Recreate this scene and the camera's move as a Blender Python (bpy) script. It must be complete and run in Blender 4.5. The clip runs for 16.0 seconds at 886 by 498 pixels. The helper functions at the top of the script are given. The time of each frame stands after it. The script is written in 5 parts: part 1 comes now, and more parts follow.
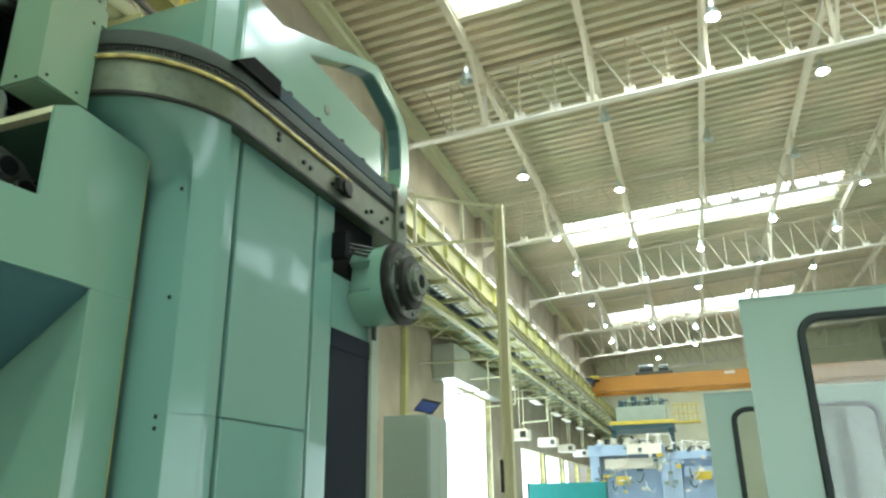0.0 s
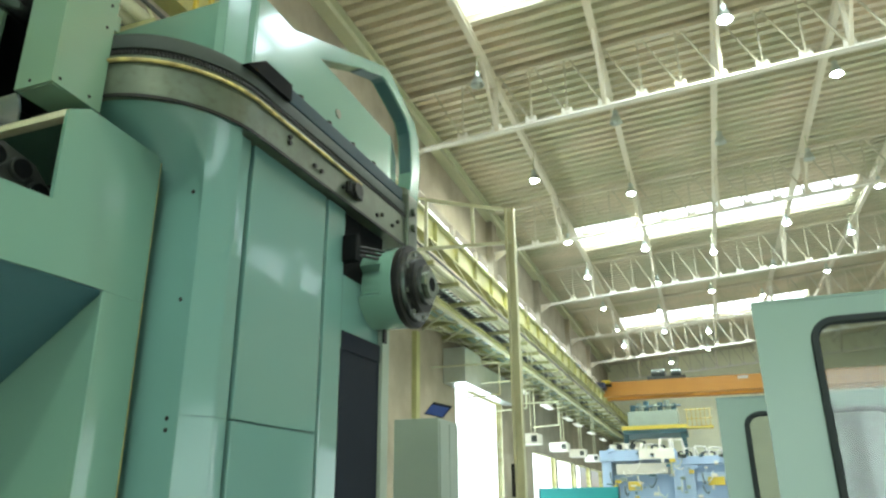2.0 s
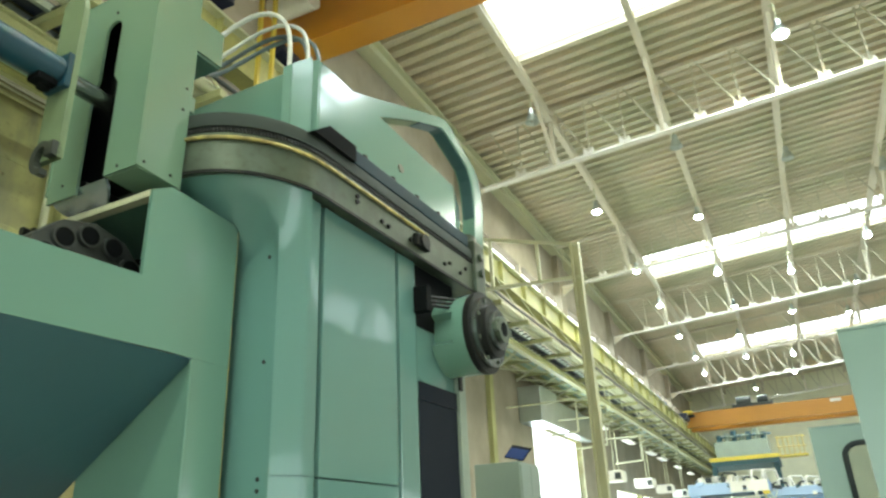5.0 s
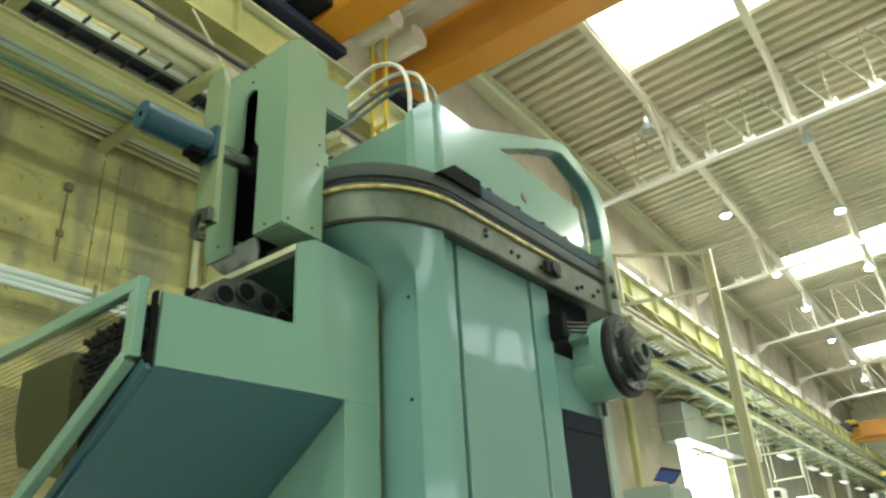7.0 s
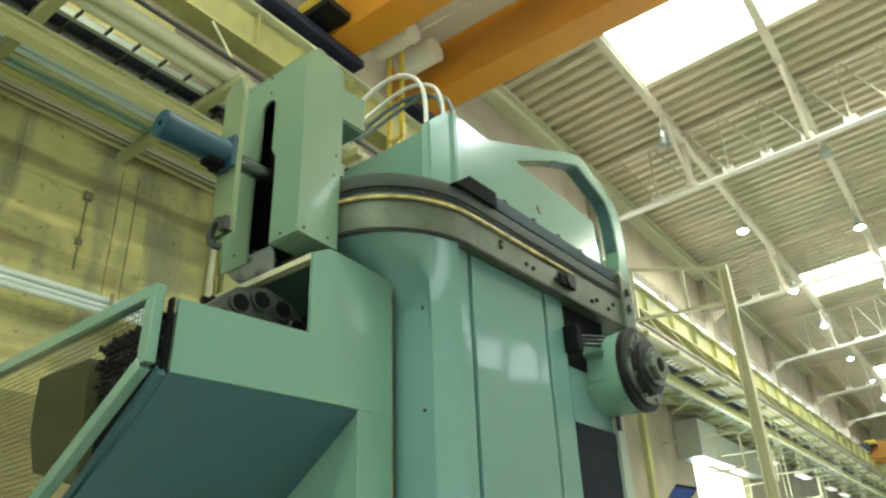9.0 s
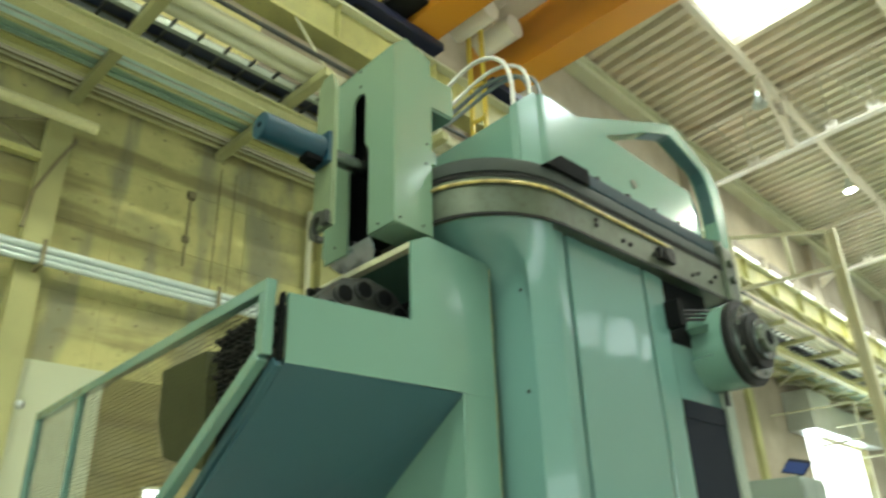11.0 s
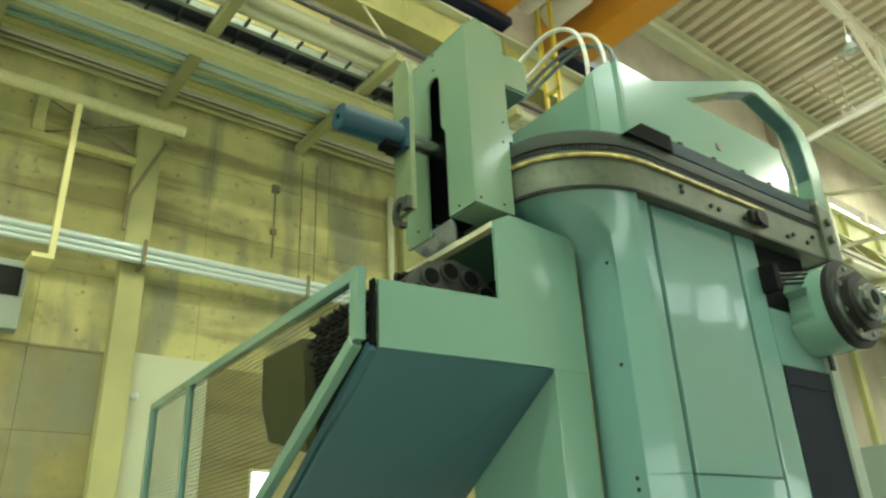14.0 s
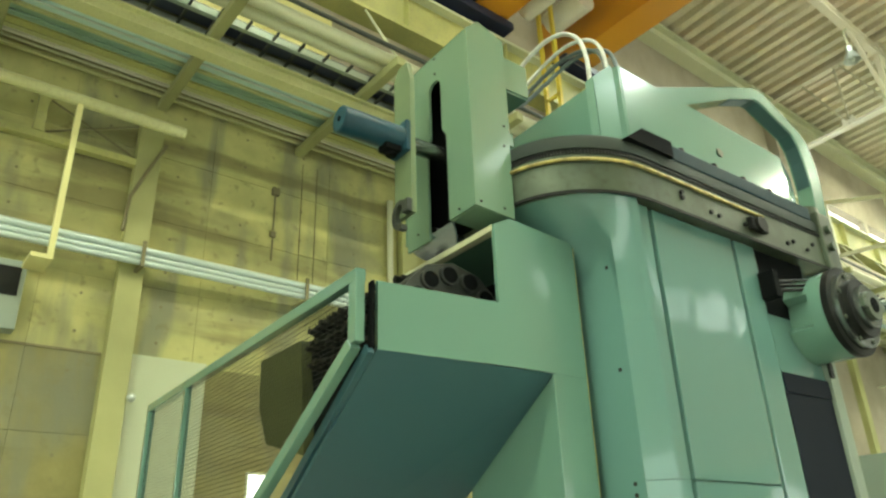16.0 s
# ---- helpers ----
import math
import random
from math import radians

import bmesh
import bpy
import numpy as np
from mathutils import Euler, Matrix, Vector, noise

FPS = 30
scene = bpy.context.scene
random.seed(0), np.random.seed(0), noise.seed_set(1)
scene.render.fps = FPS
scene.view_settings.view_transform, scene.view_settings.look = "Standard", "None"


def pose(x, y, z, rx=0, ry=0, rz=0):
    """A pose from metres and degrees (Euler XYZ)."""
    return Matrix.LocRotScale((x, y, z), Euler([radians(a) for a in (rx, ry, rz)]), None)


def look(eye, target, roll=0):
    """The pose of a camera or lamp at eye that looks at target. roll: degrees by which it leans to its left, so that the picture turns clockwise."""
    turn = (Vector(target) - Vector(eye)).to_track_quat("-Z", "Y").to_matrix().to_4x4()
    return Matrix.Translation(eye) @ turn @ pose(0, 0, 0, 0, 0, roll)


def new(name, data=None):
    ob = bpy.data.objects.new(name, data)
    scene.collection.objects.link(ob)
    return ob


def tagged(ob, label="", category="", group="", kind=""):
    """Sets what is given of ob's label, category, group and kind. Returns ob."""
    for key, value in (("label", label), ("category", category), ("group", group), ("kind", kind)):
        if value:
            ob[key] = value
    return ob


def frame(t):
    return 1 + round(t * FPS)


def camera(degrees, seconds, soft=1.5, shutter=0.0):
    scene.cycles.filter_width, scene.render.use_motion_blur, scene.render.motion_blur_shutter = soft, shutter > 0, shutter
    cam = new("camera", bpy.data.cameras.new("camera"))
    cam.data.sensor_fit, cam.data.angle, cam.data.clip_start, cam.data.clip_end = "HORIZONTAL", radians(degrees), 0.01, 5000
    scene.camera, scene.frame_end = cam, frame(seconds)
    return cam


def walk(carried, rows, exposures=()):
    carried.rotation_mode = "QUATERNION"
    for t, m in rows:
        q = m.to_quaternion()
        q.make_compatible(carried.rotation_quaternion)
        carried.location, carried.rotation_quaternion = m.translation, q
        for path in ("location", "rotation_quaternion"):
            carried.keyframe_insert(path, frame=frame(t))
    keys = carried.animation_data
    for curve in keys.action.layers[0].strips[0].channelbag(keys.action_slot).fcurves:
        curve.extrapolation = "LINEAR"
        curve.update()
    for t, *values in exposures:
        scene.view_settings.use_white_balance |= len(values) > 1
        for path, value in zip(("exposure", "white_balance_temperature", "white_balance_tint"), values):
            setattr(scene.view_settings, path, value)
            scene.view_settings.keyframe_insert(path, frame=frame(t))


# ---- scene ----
cam = camera(62.91, 16.0, soft=2.4, shutter=0.5)
PATH = [
    (0.0, pose(0.000, 0.224, 1.561, 109.39, 0.83, 18.68)),
    (0.5, pose(0.001, 0.226, 1.563, 109.49, 0.80, 18.93)),
    (1.0, pose(0.012, 0.222, 1.562, 109.65, 0.58, 19.06)),
    (1.5, pose(0.002, 0.227, 1.569, 109.64, 0.48, 19.26)),
    (2.0, pose(0.003, 0.230, 1.557, 109.71, 0.51, 19.51)),
    (2.5, pose(-0.002, 0.236, 1.556, 109.56, 0.75, 19.76)),
    (3.0, pose(-0.001, 0.229, 1.564, 110.59, 0.84, 20.27)),
    (3.5, pose(0.009, 0.215, 1.568, 111.29, 0.80, 21.02)),
    (6.0, pose(0.006, 0.129, 1.599, 114.14, 3.64, 30.73)),
    (6.5, pose(0.003, 0.107, 1.603, 114.66, 3.74, 33.71)),
    (7.0, pose(-0.010, 0.081, 1.610, 115.28, 3.01, 36.42)),
    (7.5, pose(-0.019, 0.084, 1.612, 115.85, 2.41, 37.14)),
    (8.0, pose(-0.020, 0.086, 1.605, 116.14, 2.11, 37.08)),
    (10.5, pose(-0.003, 0.063, 1.599, 116.32, 1.81, 38.09)),
    (11.0, pose(-0.020, 0.030, 1.611, 114.94, 1.70, 44.74)),
    (11.5, pose(-0.003, 0.006, 1.611, 114.58, 2.00, 49.57)),
    (12.0, pose(0.003, -0.008, 1.614, 114.14, 2.26, 51.14)),
    (12.5, pose(-0.017, 0.007, 1.604, 113.68, 2.06, 51.18)),
    (13.0, pose(-0.013, 0.009, 1.606, 113.17, 2.12, 50.94)),
    (13.5, pose(-0.013, 0.003, 1.610, 113.22, 2.55, 51.59)),
    (14.0, pose(-0.012, 0.002, 1.610, 113.47, 2.33, 51.96)),
    (14.5, pose(-0.009, 0.005, 1.612, 113.79, 2.24, 52.06)),
    (15.0, pose(-0.009, 0.014, 1.613, 113.94, 2.46, 51.76)),
    (15.5, pose(-0.017, 0.008, 1.608, 113.94, 2.00, 51.62)),
    (16.0, pose(-0.020, 0.005, 1.605, 113.84, 1.83, 51.67)),
]
# the clip's white balance drifts from cool to warm as the view turns to the wall
BALANCE = [(0.0, -0.12, 5850, 14), (3.5, -0.12, 5880, 14), (7.0, 0.0, 6150, 17), (10.5, 0.03, 6150, 16), (12.5, 0.06, 6250, 10), (16.0, 0.08, 6600, 8)]
walk(cam, PATH, BALANCE)

# ---- world, daylight and lamps ----
world = bpy.data.worlds.new("world")
scene.world = world
world.use_nodes = True
wn = world.node_tree
sky = wn.nodes.new("ShaderNodeTexSky")
sky.sky_type = "NISHITA"
sky.sun_disc = False
sky.sun_elevation = radians(48)
sky.sun_rotation = radians(-70)
wn.links.new(sky.outputs[0], wn.nodes["Background"].inputs[0])
wn.nodes["Background"].inputs[1].default_value = 0.12
scene.view_settings.exposure = 0.0


def sun_lamp(strength, elevation, azimuth):
    data = bpy.data.lights.new("sun", "SUN")
    data.energy, data.angle, data.color = strength, radians(0.5), (1.0, 0.95, 0.86)
    ob = new("sun", data)
    d = Vector((math.cos(elevation) * math.sin(azimuth), math.cos(elevation) * math.cos(azimuth), math.sin(elevation)))
    ob.matrix_world = look(d * 60, (0, 0, 0))
    return ob


def area_lamp(name, eye, target, sx, sy, watts, colour):
    data = bpy.data.lights.new(name, "AREA")
    data.shape, data.size, data.size_y, data.energy, data.color = "RECTANGLE", sx, sy, watts, colour
    ob = new(name, data)
    ob.matrix_world = look(eye, target)
    return ob


def bulb_lamp(x, y, z, watts, colour):
    data = bpy.data.lights.new("lamp_bulb", "AREA")
    data.shape, data.size, data.energy, data.color = "DISK", 0.4, watts, colour
    ob = new("lamp_bulb", data)
    ob.location = (x, y, z)
    return ob


DAY = (0.84, 1.0, 0.95)
HALIDE = (0.96, 1.0, 0.74)
sun_lamp(3.0, radians(48), radians(-70))
# daylight in the openings of roof and wall
ROOF_Z = 15.0
RISE = 0.067        # the roof and its trusses rise towards the middle of the hall


def lift(x):
    return RISE * (x + 7.5)


for sy, sx, width, watts in ((16.0, 5.3, 20.6, 1250), (37.4, 1.5, 12.8, 900), (57.9, 1.5, 12.8, 1050), (-5.4, 5.3, 20.6, 900), (-20.0, 5.3, 20.6, 450)):
    lamp = area_lamp("skylight_daylight", (sx, sy, 10), (sx, sy, 0), width, 2.2, watts, DAY)
    lamp.matrix_world = pose(sx, sy, ROOF_Z + 0.12 + lift(sx), 0, -math.degrees(math.atan(RISE)), 0)
area_lamp("window_daylight", (-8.65, 42.0, 11.6), (0, 42.0, 10.6), 46.0, 1.1, 500, DAY)
area_lamp("window_daylight", (16.95, 42.0, 12.95), (0, 42.0, 11.95), 46.0, 1.2, 200, DAY)
area_lamp("gate_daylight", (-8.75, 29.3, 3.0), (0, 29.3, 2.8), 6.4, 5.6, 750, DAY)
area_lamp("low_window_daylight", (-8.75, 52.0, 2.6), (0, 52.0, 2.4), 24.0, 3.4, 1300, DAY)
area_lamp("east_glazing_daylight", (16.9, 8.0, 2.75), (0, 8.0, 2.75), 56.0, 3.4, 480, DAY)
# fill lamp in an added, unseen south opening, for faces turned south
area_lamp("south_fill_daylight", (1.0, -21.95, 3.4), (1.0, 0, 3.6), 14.0, 5.6, 950, (0.9, 1.0, 0.86))


# ---- materials ----
def material(name, base, rough=0.5, metal=0.0, alt=None, scale=3.0, mix=0.5, fine=40.0, bump=0.05, coat=0.0, dirt=None, dirt_amount=0.35, vary=0.0, detail=5.0, wave=0.0, spec=0.5, gloss=0.16):
    m = bpy.data.materials.new(name)
    m.use_nodes = True
    nt = m.node_tree
    n, l = nt.nodes, nt.links
    b = n["Principled BSDF"]
    b.inputs["Roughness"].default_value = rough
    b.inputs["Metallic"].default_value = metal
    b.inputs["Coat Weight"].default_value = coat
    b.inputs["Specular IOR Level"].default_value = spec
    b.inputs["Coat Roughness"].default_value = gloss
    geo = n.new("ShaderNodeNewGeometry")
    big = n.new("ShaderNodeTexNoise")
    big.inputs["Scale"].default_value = scale
    big.inputs["Detail"].default_value = detail
    l.new(geo.outputs["Position"], big.inputs["Vector"])
    small = n.new("ShaderNodeTexNoise")
    small.inputs["Scale"].default_value = fine
    small.inputs["Detail"].default_value = 4
    l.new(geo.outputs["Position"], small.inputs["Vector"])
    alt = alt or tuple(c * 0.8 for c in base)
    r1 = n.new("ShaderNodeMapRange")
    r1.interpolation_type = "SMOOTHSTEP"
    r1.inputs["From Min"].default_value, r1.inputs["From Max"].default_value = 0.25, 0.75
    r1.inputs["To Max"].default_value = mix
    l.new(big.outputs["Fac"], r1.inputs["Value"])
    m1 = n.new("ShaderNodeMix")
    m1.data_type = "RGBA"
    m1.inputs["A"].default_value = (*base, 1)
    m1.inputs["B"].default_value = (*alt, 1)
    l.new(r1.outputs["Result"], m1.inputs["Factor"])
    last = m1.outputs["Result"]
    if dirt:
        r2 = n.new("ShaderNodeMapRange")
        r2.inputs["From Min"].default_value, r2.inputs["From Max"].default_value = 0.5, 0.75
        r2.inputs["To Max"].default_value = dirt_amount
        l.new(small.outputs["Fac"], r2.inputs["Value"])
        m2 = n.new("ShaderNodeMix")
        m2.data_type = "RGBA"
        m2.inputs["B"].default_value = (*dirt, 1)
        l.new(last, m2.inputs["A"])
        l.new(r2.outputs["Result"], m2.inputs["Factor"])
        last = m2.outputs["Result"]
    if vary:
        info = n.new("ShaderNodeObjectInfo")
        r3 = n.new("ShaderNodeMapRange")
        r3.inputs["To Min"].default_value, r3.inputs["To Max"].default_value = 1 - vary, 1 + vary
        l.new(info.outputs["Random"], r3.inputs["Value"])
        hs = n.new("ShaderNodeHueSaturation")
        l.new(r3.outputs["Result"], hs.inputs["Value"])
        l.new(last, hs.inputs["Color"])
        last = hs.outputs["Color"]
    l.new(last, b.inputs["Base Color"])
    r4 = n.new("ShaderNodeMapRange")
    r4.inputs["To Min"].default_value, r4.inputs["To Max"].default_value = max(0.02, rough - 0.04), min(1, rough + 0.05)
    l.new(big.outputs["Fac"], r4.inputs["Value"])
    if mix:
        l.new(r4.outputs["Result"], b.inputs["Roughness"])
    if bump:
        bp = n.new("ShaderNodeBump")
        bp.inputs["Strength"].default_value = bump
        bp.inputs["Distance"].default_value = 0.01
        l.new(small.outputs["Fac"], bp.inputs["Height"])
        if wave:
            # slow unevenness of thin sheet metal
            slow = n.new("ShaderNodeTexNoise")
            slow.inputs["Scale"].default_value = 2.2
            slow.inputs["Detail"].default_value = 1
            l.new(geo.outputs["Position"], slow.inputs["Vector"])
            b2 = n.new("ShaderNodeBump")
            b2.inputs["Strength"].default_value = wave
            b2.inputs["Distance"].default_value = 0.05
            l.new(slow.outputs["Fac"], b2.inputs["Height"])
            l.new(b2.outputs["Normal"], bp.inputs["Normal"])
            l.new(b2.outputs["Normal"], b.inputs["Coat Normal"])
        l.new(bp.outputs["Normal"], b.inputs["Normal"])
    return m


def glow(name, colour, strength):
    m = bpy.data.materials.new(name)
    m.use_nodes = True
    b = m.node_tree.nodes["Principled BSDF"]
    b.inputs["Base Color"].default_value = (*colour, 1)
    b.inputs["Emission Color"].default_value = (*colour, 1)
    b.inputs["Emission Strength"].default_value = strength
    return m


def glass(name, tint, rough=0.02):
    m = bpy.data.materials.new(name)
    m.use_nodes = True
    b = m.node_tree.nodes["Principled BSDF"]
    b.inputs["Base Color"].default_value = (*tint, 1)
    b.inputs["Transmission Weight"].default_value = 1.0
    b.inputs["Roughness"].default_value = rough
    b.inputs["IOR"].default_value = 1.45
    return m


GREEN = material("green_enamel", (0.131, 0.25, 0.192), 0.2, alt=(0.112, 0.216, 0.163), scale=1.1, mix=0.0, fine=260, bump=0.01, coat=0.85, detail=2.0, wave=0.05, gloss=0.07, spec=0.3)
PANEL = material("pale_green_panel", (0.11, 0.226, 0.198), 0.2, alt=(0.08, 0.17, 0.155), scale=0.9, mix=0.0, fine=200, bump=0.01, coat=1.0, detail=2.0, wave=0.12, gloss=0.05, spec=0.35)
CARRIAGE = material("yellowish_green_enamel", (0.15, 0.245, 0.165), 0.25, alt=(0.15, 0.245, 0.165), mix=0.0, fine=200, bump=0.01, coat=0.35, wave=0.06, gloss=0.08, spec=0.35)
TEAL = material("dark_teal_enamel", (0.03, 0.085, 0.09), 0.5, alt=(0.025, 0.07, 0.075), scale=2, fine=150, bump=0.03)
MOTOR = material("blue_green_motor_enamel", (0.014, 0.062, 0.09), 0.35, alt=(0.011, 0.05, 0.072), scale=6, fine=120, bump=0.04, coat=0.1, spec=0.35)
STEEL = material("worn_steel", (0.1, 0.128, 0.088), 0.32, 0.35, alt=(0.055, 0.07, 0.046), scale=3.5, mix=1.0, fine=22, bump=0.012, spec=0.4, dirt=(0.05, 0.046, 0.026), dirt_amount=0.45)
DARK = material("oily_black_steel", (0.011, 0.012, 0.011), 0.42, 0.1, alt=(0.02, 0.02, 0.016), scale=8, fine=90, bump=0.08, spec=0.15)
BRASS = material("yellow_brass_and_lit_edge", (0.56, 0.47, 0.14), 0.4, 0.25, alt=(0.2, 0.16, 0.055), scale=14, mix=1.0, fine=120, bump=0.05)
BLACKPANEL = material("dark_grey_panel", (0.008, 0.012, 0.02), 0.5, alt=(0.007, 0.01, 0.016), scale=1.5, fine=200, bump=0.02, spec=0.1)


def stained_concrete(name, base, alt):
    """Yellowed formwork concrete with grey clouds, dark runs and specks."""
    m = material(name, base, 0.85, alt=alt, scale=2.5, mix=1.0, fine=30, bump=0.12, vary=0.12)
    n, l = m.node_tree.nodes, m.node_tree.links
    b = n["Principled BSDF"]
    last = b.inputs["Base Color"].links[0].from_socket
    geo = n.new("ShaderNodeNewGeometry")
    for sc, size, detail, lo, hi, most, colour in (
            ((1, 1, 1.5), 0.8, 3, 0.45, 0.66, 0.6, (0.22, 0.22, 0.125)),
            ((1, 2.2, 0.5), 0.8, 4, 0.52, 0.68, 0.7, (0.19, 0.2, 0.14)),
            ((1, 0.4, 3.4), 0.8, 5, 0.50, 0.66, 0.65, (0.16, 0.14, 0.055)),
            ((1, 1, 1), 9.0, 3, 0.58, 0.75, 0.5, (0.2, 0.18, 0.08))):
        mp = n.new("ShaderNodeMapping")
        mp.inputs["Scale"].default_value = sc
        l.new(geo.outputs["Position"], mp.inputs["Vector"])
        nz = n.new("ShaderNodeTexNoise")
        nz.inputs["Scale"].default_value = size
        nz.inputs["Detail"].default_value = detail
        l.new(mp.outputs["Vector"], nz.inputs["Vector"])
        r = n.new("ShaderNodeMapRange")
        r.interpolation_type = "SMOOTHSTEP"
        r.inputs["From Min"].default_value, r.inputs["From Max"].default_value, r.inputs["To Max"].default_value = lo, hi, most
        l.new(nz.outputs["Fac"], r.inputs["Value"])
        mx = n.new("ShaderNodeMix")
        mx.data_type = "RGBA"
        mx.inputs["B"].default_value = (*colour, 1)
        l.new(r.outputs["Result"], mx.inputs["Factor"])
        l.new(last, mx.inputs["A"])
        last = mx.outputs["Result"]
    l.new(last, b.inputs["Base Color"])
    return m


CONCRETE = stained_concrete("formwork_concrete", (0.52, 0.50, 0.195), (0.39, 0.38, 0.15))
# browner concrete, with the dimmer light low on the wall mixed in
BROWNCONCRETE = stained_concrete("brown_dimmed_concrete", (0.28, 0.255, 0.095), (0.21, 0.19, 0.07))
GUARDPAINT = material("pale_grey_green_guard_paint", (0.19, 0.29, 0.25), 0.35, alt=(0.175, 0.268, 0.23), scale=0.6, mix=0.4, fine=200, bump=0.01, coat=0.3, detail=1.0)
POLEPAINT = material("olive_cream_post_paint", (0.48, 0.47, 0.29), 0.5, alt=(0.38, 0.38, 0.22), scale=0.8, mix=0.8, fine=40, bump=0.04)
SEAL = material("dark_rubber_seal", (0.014, 0.022, 0.022), 0.6, fine=120, bump=0.05, spec=0.3)
WALLPIPE = material("pale_blue_green_pipe", (0.56, 0.66, 0.61), 0.3, 0.35, alt=(0.46, 0.56, 0.51), scale=2.5, fine=60, bump=0.03)
ENDWALL = material("pale_yellow_end_wall", (0.8, 0.8, 0.57), 0.7, alt=(0.66, 0.66, 0.47), scale=0.7, mix=0.7, fine=9, bump=0.04)
TRUSSPAINT = material("beige_truss_paint", (0.66, 0.615, 0.475), 0.5, alt=(0.56, 0.52, 0.39), scale=1.2, fine=50, bump=0.04)
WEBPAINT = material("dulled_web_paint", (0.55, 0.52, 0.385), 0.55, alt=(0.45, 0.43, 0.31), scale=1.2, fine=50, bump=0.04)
OCHRE = material("dull_ochre_crane_paint", (0.5, 0.225, 0.022), 0.45, alt=(0.41, 0.18, 0.018), scale=0.7, fine=50, bump=0.03)
CABINET = material("pale_grey_green_paint", (0.25, 0.31, 0.265), 0.4, alt=(0.21, 0.265, 0.225), scale=1.0, fine=120, bump=0.02)
STRIP = material("dark_navy_strip", (0.007, 0.028, 0.034), 0.4, alt=(0.005, 0.02, 0.026), scale=3, fine=90, bump=0.04, spec=0.08)
CONDUIT = material("brown_conduit", (0.2, 0.18, 0.085), 0.6, alt=(0.15, 0.13, 0.06), scale=5, fine=60, bump=0.05)
PILASTER = material("yellowed_wall_paint", (0.42, 0.42, 0.17), 0.65, alt=(0.29, 0.295, 0.12), scale=1.2, mix=0.8, fine=14, bump=0.06)
PALEYELLOW = material("pale_yellow_paint", (0.72, 0.68, 0.30), 0.5, alt=(0.62, 0.58, 0.25), scale=2, fine=40, bump=0.03)
GUARD = material("grey_oily_band", (0.04, 0.051, 0.042), 0.6, 0.1, alt=(0.026, 0.034, 0.028), scale=4, fine=40, bump=0.03, spec=0.12)
TRAY = material("teal_zinc_tray", (0.72, 0.93, 0.9), 0.25, 0.2, alt=(0.52, 0.72, 0.7), scale=0.7, mix=0.5, fine=30, bump=0.012)
CREAM = material("cream_painted_steel", (0.56, 0.575, 0.38), 0.5, alt=(0.47, 0.48, 0.31), scale=1.2, fine=50, bump=0.05, dirt=(0.35, 0.32, 0.22), dirt_amount=0.4)
WHITEPAINT = material("white_painted_steel", (0.77, 0.745, 0.645), 0.45, alt=(0.65, 0.625, 0.52), scale=1.0, fine=60, bump=0.04)
ROOFDECK = material("beige_roof_deck", (0.655, 0.565, 0.415), 0.6, alt=(0.45, 0.455, 0.30), scale=0.35, mix=1.0, fine=14, bump=0.06, dirt=(0.33, 0.3, 0.195), dirt_amount=0.4)
EDGEPAINT = material("yellowed_cream_paint", (0.60, 0.60, 0.31), 0.4, alt=(0.46, 0.46, 0.22), scale=1.3, mix=0.8, fine=30, bump=0.04, dirt=(0.3, 0.28, 0.16), dirt_amount=0.4)
# runway paint darkened to olive, as the arms lie in shade
ARMOLIVE = material("shaded_runway_paint", (0.33, 0.335, 0.15), 0.5, alt=(0.25, 0.255, 0.11), scale=2.0, mix=0.8, fine=30, bump=0.04)
GREENTRAY = material("dull_green_tray", (0.34, 0.50, 0.40), 0.3, 0.3, alt=(0.18, 0.28, 0.2), scale=0.9, mix=0.8, fine=30, bump=0.02)
ZINC = material("galvanised_pipe", (0.55, 0.60, 0.55), 0.32, 0.7, alt=(0.42, 0.47, 0.43), scale=2.5, fine=60, bump=0.04)
ORANGE = material("orange_crane_paint", (0.60, 0.255, 0.015), 0.35, alt=(0.50, 0.21, 0.013), scale=0.7, fine=50, bump=0.03, coat=0.4)
YELLOW = material("yellow_paint", (0.62, 0.48, 0.05), 0.45, alt=(0.5, 0.38, 0.05), scale=2, fine=50, bump=0.04)
FLOOR = material("pale_grey_floor_paint", (0.38, 0.38, 0.325), 0.3, alt=(0.33, 0.33, 0.28), scale=0.8, fine=30, bump=0.05)
# black rubber, also the colour of shade in recesses, gaps and bores
RUBBERSHADE = material("black_rubber_and_shade", (0.005, 0.006, 0.006), 0.75, fine=120, bump=0.05, spec=0.06)
PRESSBLUE = material("pale_blue_machine_paint", (0.42, 0.56, 0.74), 0.4, alt=(0.35, 0.48, 0.66), scale=1.0, fine=40, bump=0.03)
UPPERWALL = material("beige_wall", (0.38, 0.335, 0.245), 0.8, alt=(0.27, 0.245, 0.175), scale=0.8, mix=1.0, fine=4, bump=0.1, dirt=(0.25, 0.225, 0.155), dirt_amount=0.35)
RUNWAY = material("yellowed_runway_paint", (0.54, 0.53, 0.19), 0.5, alt=(0.32, 0.32, 0.12), scale=0.9, mix=1.0, fine=20, bump=0.05, dirt=(0.3, 0.28, 0.16), dirt_amount=0.5)
SCREENBLUE = material("blue_screen_glass", (0.03, 0.06, 0.20), 0.25, alt=(0.03, 0.05, 0.16), scale=3, fine=60, bump=0.0)
NAVY = material("navy_cable_sheath", (0.015, 0.02, 0.05), 0.4, alt=(0.012, 0.014, 0.03), scale=4, fine=60, bump=0.05)
